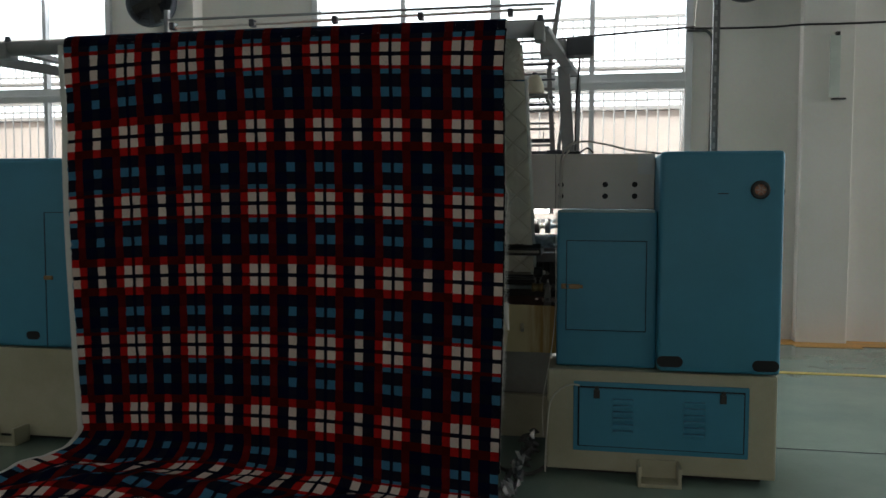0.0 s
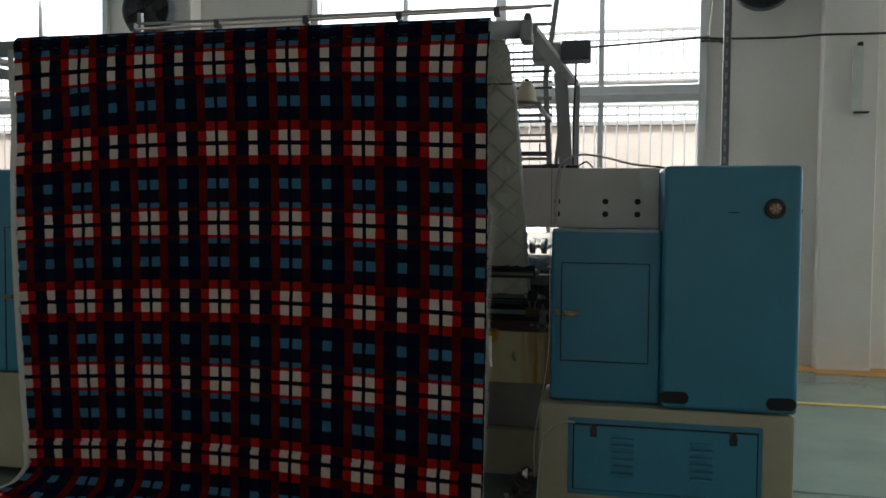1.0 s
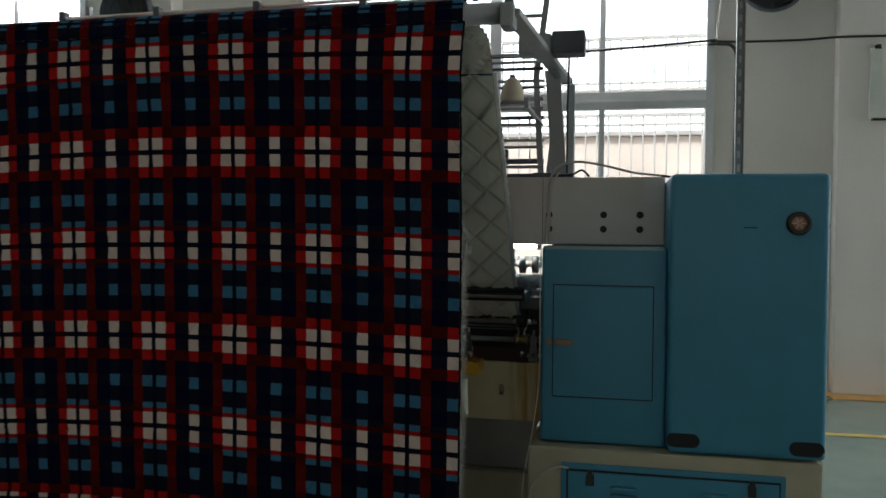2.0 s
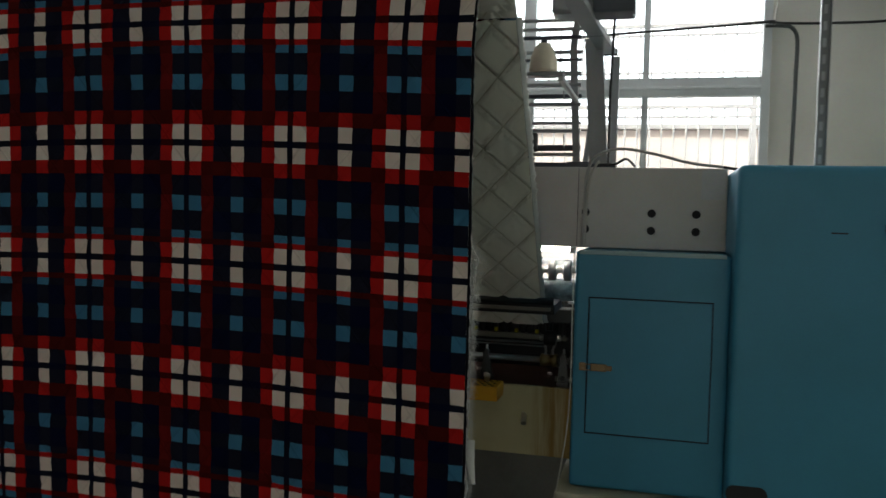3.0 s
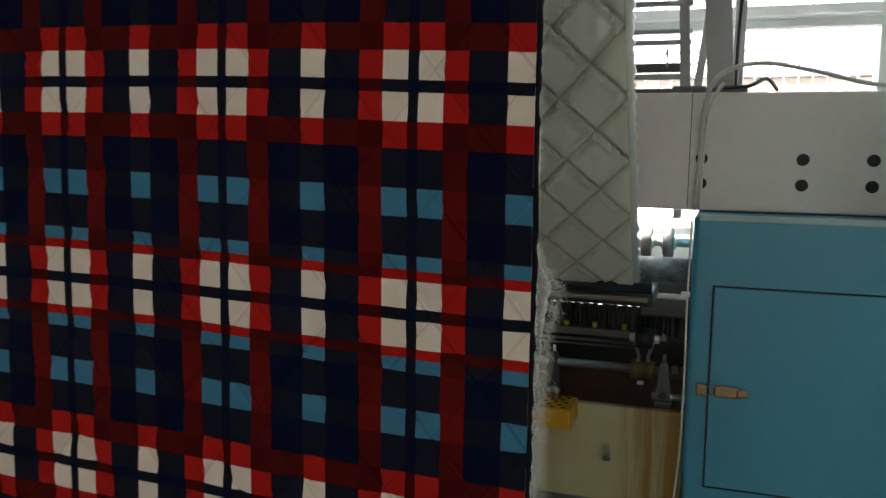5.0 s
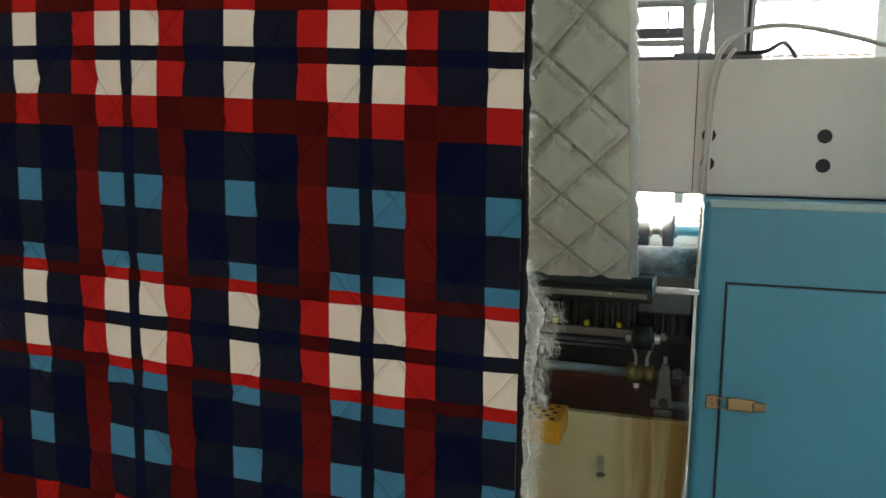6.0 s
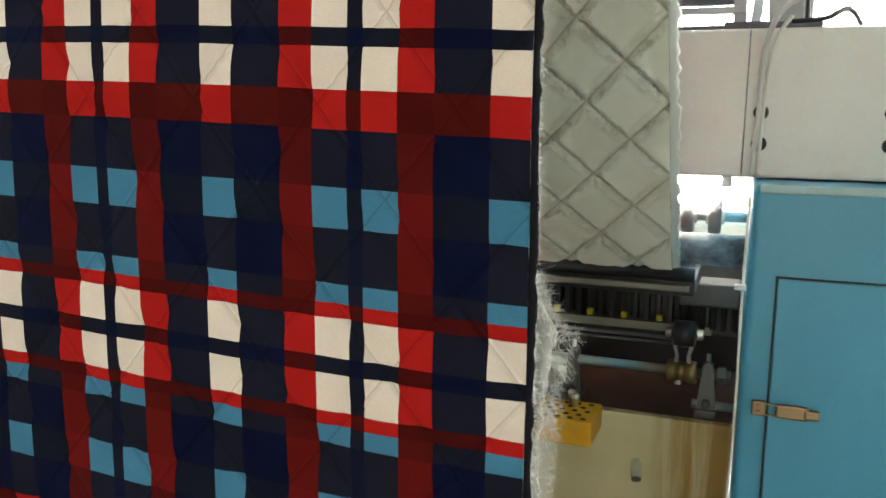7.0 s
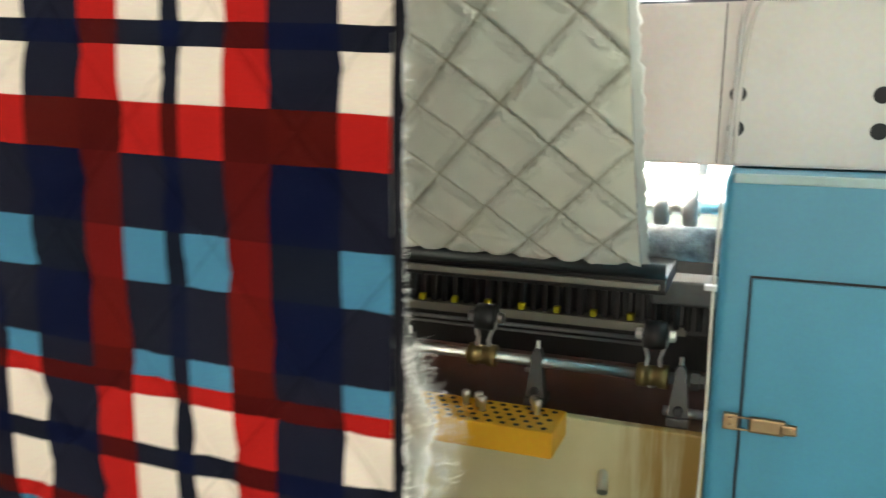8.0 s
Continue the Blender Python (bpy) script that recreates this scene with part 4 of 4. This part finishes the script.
def hang(u, v):
    """The hanging sheet with its waves: none at the roller."""
    a, b = (u + 1.3) / 1.05, (min(v, 1.93) - 0.9) / 0.9
    near, far = max(0, min(1, v / 0.15)), max(0, min(1, v / 0.5))
    x = u + near * wave(a, b, WAVE_X, WAVE_X_BY)
    y = RY - RR + far * wave(a, b, WAVE_Y, WAVE_Y_BY) + far * 0.004 * noise.noise((u * 5.5, v * 1.8, 8.2))
    return Vector((x, y, 2.19 - v - near * wave(a, b, WAVE_Z, WAVE_Z_BY))), Vector((0, -1, 0))


US = span(CL, CR, 0.012)
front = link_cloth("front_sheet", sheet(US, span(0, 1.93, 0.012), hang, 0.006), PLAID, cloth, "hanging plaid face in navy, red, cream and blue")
SLOPE = math.sqrt(0.5)
VB0, VB1 = -1.77, -0.40


def lining_shift(d):
    """The rising sheet runs a little beside the hanging one."""
    return 0.060 * max(0, min(1, d / 0.12)) - 0.018 * max(0, min(1, (d - 0.3) / 1.2))


def rise(u, v):
    d = -(v + ARC)
    k = max(0.0, min(1, (d - 0.3) / 0.5))
    w = k * (0.008 * noise.noise((u * 2.2, v * 2.0, 1.7)) + 0.0028 * noise.noise((u * 42, v * 16, 4.0)) + 0.0022 * noise.noise((u * 16, v * 55, 6.0)))
    n = Vector((0, -SLOPE, -SLOPE))
    return Vector((u + lining_shift(d), RY + RR * SLOPE + d * SLOPE, RZ + RR * SLOPE - d * SLOPE)) + n * (w + 0.006), n


back = link_cloth("back_sheet", sheet(span(CL, -1.0, 0.03) + span(-0.994, CR, 0.006), span(VB0, VB1, 0.006), rise, 0.012), SILVER, cloth, "silver-grey quilted lining rising from the needles")


def rise_face(u, v):
    p, n = rise(u, v)
    return p - n * 0.014, -n


bface = link_cloth("back_face", sheet(span(CL, CR, 0.04), span(VB0, VB1, 0.04), rise_face, 0.0), PLAID, cloth, "plaid face of the rising cloth")

# edges: dark selvage and white wadding that shows along the cut


def fringe(name, mat, pts, r, amount, seed, parent, label, count):
    rnd = random.Random(seed)
    bm = bmesh.new()
    for i in range(count):
        t = rnd.random() * (len(pts) - 1)
        k = min(int(t), len(pts) - 2)
        p = pts[k].lerp(pts[k + 1], t - k)
        d = Vector((rnd.uniform(0.1, 1), rnd.uniform(-.7, .7), rnd.uniform(-.8, .8))).normalized()
        s = Vector((rnd.uniform(-1, 1), rnd.uniform(-1, 1), rnd.uniform(-1, 1))) * r
        a, b, c = bm.verts.new(p + s), bm.verts.new(p - s), bm.verts.new(p + d * amount * rnd.uniform(0.3, 1))
        bm.faces.new((a, b, c))
    return link_cloth(name, bm, mat, parent, label)


def edge_band(name, pts, w, t, mat, parent, label, seed):
    """A soft uneven band along a cut edge."""
    bm, rings = bmesh.new(), []
    rnd = random.Random(seed)
    for p in pts:
        ww = w * rnd.uniform(0.65, 1.2)
        rings.append([bm.verts.new(p + Vector(q)) for q in ((0, -t, 0), (ww * .8, -t * .6, 0), (ww, 0, 0), (ww * .8, t * .6, 0), (0, t, 0))])
    for A, B in zip(rings, rings[1:]):
        for k in range(4):
            bm.faces.new((A[k], A[k + 1], B[k + 1], B[k]))
    return link_cloth(name, bm, mat, parent, label)


fpts = [hang(CR, v)[0] for v in span(0.0, 1.93, 0.012)]
lpts = [hang(CL, v)[0] for v in span(0.0, 1.93, 0.012)]
selv = edge_band("selvage", fpts, 0.007, 0.005, SELVAGE, cloth, "dark overlocked selvage with pale threads", 3)
selv2 = fringe("selvage_fray", FOAM, [p + Vector((0.006, 0, 0)) for p in fpts], 0.0006, 0.009, 5, cloth, "loose white edge threads", 2400)
lsel = edge_band("selvage", [p - Vector((0.028, 0, 0)) for p in lpts], 0.03, 0.008, FOAM, cloth, "white wadding along the cut edge", 4)
bpts = [rise(CR, v)[0] for v in span(VB0, VB1, 0.012)]
bedge = edge_band("wadding_edge", bpts, 0.017, 0.009, FOAM, cloth, "white wadding along the lining edge", 6)
bedge2 = fringe("wadding_fray", FOAM, [p + Vector((0.012, 0, 0)) for p in bpts], 0.0004, 0.011, 7, cloth, "loose white wadding fibres", 4000)

# narrow strips that run over the roller one after another
STRIP = 0.02
strips = []
v = VB1
while v < -1e-6:
    us2 = US[::4] + [CR]
    bm = bmesh.new()
    uv = bm.loops.layers.uv.new("UVMap")
    half = STRIP / 2 + 0.0008
    for z, mi in ((RR + 0.003, 0), (RR - 0.005, 1)):
        rows2 = [[(bm.verts.new((u, s * half, z)), plaid_u(u), V0 - (v + STRIP / 2 + s * half) + 6.76) for u in us2] for s in (-1, 1)]
        for i in range(len(us2) - 1):
            k4 = (rows2[0][i], rows2[0][i + 1], rows2[1][i + 1], rows2[1][i])
            f = bm.faces.new([k[0] for k in k4])
            f.material_index = mi
            for l, k in zip(f.loops, k4):
                l[uv].uv = k[1:]
    me = bpy.data.meshes.new("roller_strip")
    bm.to_mesh(me)
    bm.free()
    me.materials.append(PLAID)
    me.materials.append(SILVER)
    ob = new("roller_strip", me)
    ob.parent = cloth
    ob.matrix_parent_inverse = Matrix.Translation(-cloth.location)
    strips.append((ob, v + STRIP / 2))
    v += STRIP


def on_path(s, sway):
    """Pose of a strip at the arc length s past the front tangent; local -y leads up the cloth."""
    if s >= 0:
        return Matrix.Translation((0, RY + sway * min(1, s / 0.2), RZ - s)) @ pose(0, 0, 0, 90, 0, 0)
    if s > -ARC:
        a = math.degrees(-s / RR)
        return Matrix.Translation((0, RY, RZ)) @ pose(0, 0, 0, 90 - a, 0, 0)
    d = -s - ARC
    return Matrix.Translation((lining_shift(d), RY + d * SLOPE, RZ - d * SLOPE)) @ pose(0, 0, 0, -45, 0, 0)


# heap of cloth on the floor


def apron(u, v):
    """From the hanging sheet down and forward on to the floor, with folds."""
    p = hang(u, 1.76 + min(v, 0.17))[0]
    z0 = p.z + min(v, 0.17)
    drop = float(np.interp(u, (-2.36, -1.5, -0.25), (0.17, 0.24, 0.32)))
    rest = float(np.interp(u, (-2.36, -1.2, -0.25), (0.12, 0.05, 0.0)))
    r = max(0.05, z0 - drop - rest)
    a = max(0, min(1, (v - drop) / (r * 1.571)))
    out = max(0, v - drop - r * 1.571)
    y = p.y - 0.006 - r * (1 - math.cos(a * math.pi / 2)) - out
    z = z0 - min(v, drop) - r * math.sin(a * math.pi / 2) - rest * (1 - math.exp(-out / 0.35))
    k = max(0, min(1, (v - drop + 0.06) / 0.3))
    fold = noise.noise((u * 3.4 + v * 2 + 0.8 * noise.noise((u * 2, v * 3, 9.0)), v * 6.5 + u * 1.5, 5.0)) * 0.5 + 0.5
    fold2 = noise.noise((u * 6.5, v * 12.0, 2.0)) * 0.5 + 0.5
    x = p.x - k * 0.10 * max(0, (-1.0 - u)) - k * 0.35 * max(0, v - drop)
    return Vector((x, y - k * 0.03 * fold, max(0.02, z) + k * (0.12 * fold ** 1.5 + 0.06 * fold2))), Vector((0, -1, 0.2)).normalized()


def apron_uv(u, v):
    return apron(u, v - 1.76)


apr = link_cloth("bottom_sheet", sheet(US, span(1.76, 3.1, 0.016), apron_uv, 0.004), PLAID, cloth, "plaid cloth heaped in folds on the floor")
edge_band("bottom_edge", [apron(CL, v)[0] - Vector((0.025, 0, 0)) for v in span(0, 1.3, 0.016)], 0.028, 0.01, FOAM, cloth, "white wadding at the heap edge", 9)

# loose wadding hanging beside the cloth edge
def tuft_width(z):
    """Width of the loose wadding beside the edge: a flap near its top, a thin veil below."""
    return float(np.interp(z, (0.45, 0.9, 1.1, 1.30, 1.40, 1.44, 1.478, 1.50, 1.535), (0.012, 0.018, 0.017, 0.018, 0.022, 0.031, 0.039, 0.018, 0.003)))


EDGE = [(z, hang(CR, 2.19 - z)[0]) for z in span(0.45, 1.535, 0.006)]
bm, rings, wisp = bmesh.new(), [], []
for z, e in EDGE:
    w = tuft_width(z) * (0.85 + 0.3 * noise.noise((z * 40, 0, 0)))
    ring = []
    for k in range(12):
        a = 2 * math.pi * k / 12
        r = 1 + 0.5 * noise.noise((math.cos(a) * 2, math.sin(a) * 2, z * 70))
        p = Vector((e.x - 0.004 + 0.8 * w * (0.5 + 0.5 * math.cos(a) * r), e.y + 0.022 + (0.002 + 0.15 * w) * math.sin(a) * r, z + 0.004 * noise.noise((z * 90, a, 3))))
        ring.append(bm.verts.new(p))
        wisp.append(p)
    rings.append(ring)
for A, B in zip(rings, rings[1:]):
    for k in range(12):
        bm.faces.new((A[k], A[(k + 1) % 12], B[(k + 1) % 12], B[k]))
bm.faces.new(rings[0])
bm.faces.new(rings[-1])
tuft = link_cloth("wadding_tuft", bm, HAZE, cloth, "loose white wadding hanging from the edge")


def fibres(name, mat, count, seed, label):
    """Thin bent fibres that lie in the veil and stray out of it."""
    rnd, bm = random.Random(seed), bmesh.new()
    for i in range(count):
        z, e = EDGE[int(rnd.random() ** 0.8 * (len(EDGE) - 1))]
        w = tuft_width(z)
        p = Vector((e.x + w * rnd.random() ** 0.7, e.y + 0.022 + rnd.uniform(-0.008, 0.008), z))
        d = Vector((rnd.uniform(-0.5, 1.0), rnd.uniform(-0.4, 0.4), rnd.uniform(-1.6, 0.6))).normalized() * rnd.uniform(0.006, 0.018)
        bend = Vector((rnd.uniform(-1, 1), 0, rnd.uniform(-1, 1))) * 0.006
        t = d.cross(Vector((0, 1, 0))).normalized() * 0.00013
        q = [p, p + d * 0.5 + bend, p + d + bend * 0.4]
        a = [bm.verts.new(k - t) for k in q]
        b = [bm.verts.new(k + t) for k in q]
        bm.faces.new((a[0], a[1], b[1], b[0]))
        bm.faces.new((a[1], a[2], b[2], b[1]))
    return link_cloth(name, bm, mat, cloth, label)


veil = fibres("wadding_wisp", FOAM, 4200, 15, "thin white wadding fibres")
bm = bmesh.new()
prev = None
for i in range(12):
    z, w = 1.0 - i * 0.011, 0.013 * (1 - i / 14) + 0.003
    e = hang(CR, 2.19 - z)[0]
    x = e.x + 0.012 + 0.014 * (i / 11) ** 1.5
    now = [bm.verts.new((x - w, e.y + 0.012, z)), bm.verts.new((x, e.y + 0.006 + 0.003 * math.sin(i), z + 0.002)), bm.verts.new((x + w, e.y + 0.014, z))]
    if prev:
        for k in range(2):
            bm.faces.new((prev[k], prev[k + 1], now[k + 1], now[k]))
    prev = now
rag = link_cloth("rag_end", bm, FOAM, cloth, "small white rag end at the cloth edge")

# ---- wall fixtures ----


def wall_fan(x, z, label):
    f = empty("wall_fan", (x, 8.5, z), label, "fan", "wall fans")
    part("bracket", box((x - 0.04, 8.44, z - 0.1), (x + 0.04, WALL_Y - 0.001, z + 0.1), 0.01), BLACK, f)
    part("motor", lathe([(0, 0.09), (-0.14, 0.085), (-0.16, 0.06)], (x, 8.45, z), "y", 20), BLACK, f, "", True)
    part("shroud", lathe([(-0.10, 0.28), (-0.17, 0.30), (-0.22, 0.30), (-0.24, 0.285), (-0.2, 0.27), (-0.12, 0.26)], (x, 8.45, z), "y", 36), DARKGREY, f, "", True)
    for i in range(4):
        a = i * math.pi / 2 + 0.4
        part("blade", beam((x + 0.05 * math.cos(a), 8.29, z + 0.05 * math.sin(a)), (x + 0.25 * math.cos(a), 8.28, z + 0.25 * math.sin(a)), 0.11, 0.008), BLACK, f)
    for r in (0.08, 0.15, 0.22):
        pts = [(x + r * math.cos(t), 8.205, z + r * math.sin(t)) for t in [k * math.pi / 8 for k in range(17)]]
        tube(pts, 0.003, BLACK, "guard_ring", f)
    for i in range(12):
        a = i * math.pi / 6
        part("guard_wire", rod((x, 8.2, z), (x + 0.285 * math.cos(a), 8.22, z + 0.285 * math.sin(a)), 0.0025, 6), BLACK, f)
    return f


wall_fan(-4.88, 3.74, "black wall fan with wire guard")
wall_fan(1.60, 3.745, "black wall fan with wire guard")
tray = empty("cable_tray", (0.78, 4.32, 1.706), "grey perforated steel cable tray rising from the cabinet", "cable tray")
bm = box((0.763, 4.325, 1.7065), (0.799, 4.328, TOP - 0.002), 0.0)
box((0.763, 4.303, 1.7065), (0.766, 4.325, TOP - 0.002), 0.0, bm)
box((0.796, 4.303, 1.7065), (0.799, 4.325, TOP - 0.002), 0.0, bm)
part("channel", bm, ALU, tray)
part("foot_plate", box((0.74, 4.29, 1.7055), (0.822, 4.35, 1.7095), 0.001), DARKGREY, tray)
slot = None
for i in range(60):
    if slot is None:
        slot = part("slot", box((0.775, 4.3225, 1.74), (0.787, 4.3247, 1.772), 0.0), WINFRAME, tray)
    else:
        o = new("slot", slot.data)
        o.parent, o.matrix_parent_inverse, o.location = tray, slot.matrix_parent_inverse, (0, 0, i * 0.06)
pipe = tube([(1.08, 8.56, 3.25), (1.21, 8.56, 3.245), (1.29, 8.56, 3.225), (1.338, 8.565, 3.13), (1.34, 8.57, 2.85), (1.338, 8.57, 2.4), (1.33, 8.57, 1.8), (1.33, 8.57, 1.2)], 0.017, CONDUIT, "wall_conduit")
tagged(pipe, "dark grey bent conduit on the wall", "conduit")
c1 = tube([(1.1, 8.50, 3.26), (1.4, 8.55, 3.255), (1.9, 8.5, 3.24), (2.2, 8.44, 3.24), (2.72, 8.44, 3.235), (4, 8.55, 3.27), (6, 8.6, 3.3)], 0.011, CABLEBLACK, "wall_cable")
tagged(c1, "black cable strung along the white wall", "cable")
c2 = tube([(1.15, 8.5, 3.27), (0.6, 8.48, 3.235), (0.0, 8.46, 3.20), (-0.7, 8.46, 3.17), (-1.6, 8.5, 3.21), (-3.1, 8.55, 3.33)], 0.012, CABLEBLACK, "wall_cable")
tagged(c2, "black ragged cable strung across the window", "cable")
c3 = tube([(1.15, 8.53, 3.25), (1.18, 8.52, 3.6), (1.24, 8.53, 4.0), (1.26, 8.55, 4.8)], 0.008, CABLEWHITE, "wall_cable")
tagged(c3, "pale cable rising up the wall", "cable")
lampbox = empty("glass_plate", (2.50, 8.42, 2.8), "pale green glass plate on black wall brackets", "glass plate")
part("plate", box((2.45, 8.41, 2.505), (2.55, 8.425, 3.12), 0.004), GREENPLATE, lampbox)
part("bracket", box((2.50, 8.405, 3.115), (2.54, 8.4595, 3.155), 0.004), BLACK, lampbox)
part("bracket", box((2.48, 8.405, 2.483), (2.61, 8.4595, 2.497), 0.003), BLACK, lampbox)

# crumpled film and leads on the floor by the machine
film = empty("plastic_film", (-0.15, 3.6, 0.0), "crumpled shiny plastic film on the floor", "plastic film")
rnd = random.Random(21)
for i in range(64):
    k = i / 63
    p = Vector((-0.275 + 0.08 * k + rnd.uniform(-.03, .03), 3.36 + 0.96 * k, 0.018 + rnd.uniform(0, 0.05 + 0.05 * k)))
    m = Matrix.Translation(p) @ Euler((rnd.uniform(0, 6), rnd.uniform(0, 6), rnd.uniform(0, 6))).to_matrix().to_4x4()
    film_bm = bmesh.new()
    edge = [Vector((rnd.uniform(-.05, .05), rnd.uniform(-.012, .012), rnd.uniform(-.03, .03))) for q in range(7)]
    for q in edge:
        film_bm.verts.new(m @ q)
    bmesh.ops.convex_hull(film_bm, input=film_bm.verts[:])
    for q in film_bm.verts:
        q.co.z = max(q.co.z, 0.002)
    part("film_fold", film_bm, FOIL, film)
lead = tube([(-0.1, 3.95, 0.03), (-0.16, 3.88, 0.012), (-0.24, 3.86, 0.012), (-0.34, 3.93, 0.012), (-0.42, 4.1, 0.012)], 0.01, CABLEBLACK, "floor_cable")
tagged(lead, "black cable lying on the green floor", "cable")


def motions():
    """The cloth is drawn up from the needles, over the roller and down to the floor."""
    for ob in (front, selv, selv2, lsel, tuft, veil, rag):
        walk(ob, [(t, pose(0, w, -f)) for t, f, w in FEED])
    for ob in (back, bface, bedge, bedge2):
        walk(ob, [(t, pose(0, -f * SLOPE, f * SLOPE)) for t, f, w in FEED])
    for ob, vm in strips:
        walk(ob, [(t, on_path(vm + f, w)) for t, f, w in FEED])


motions()
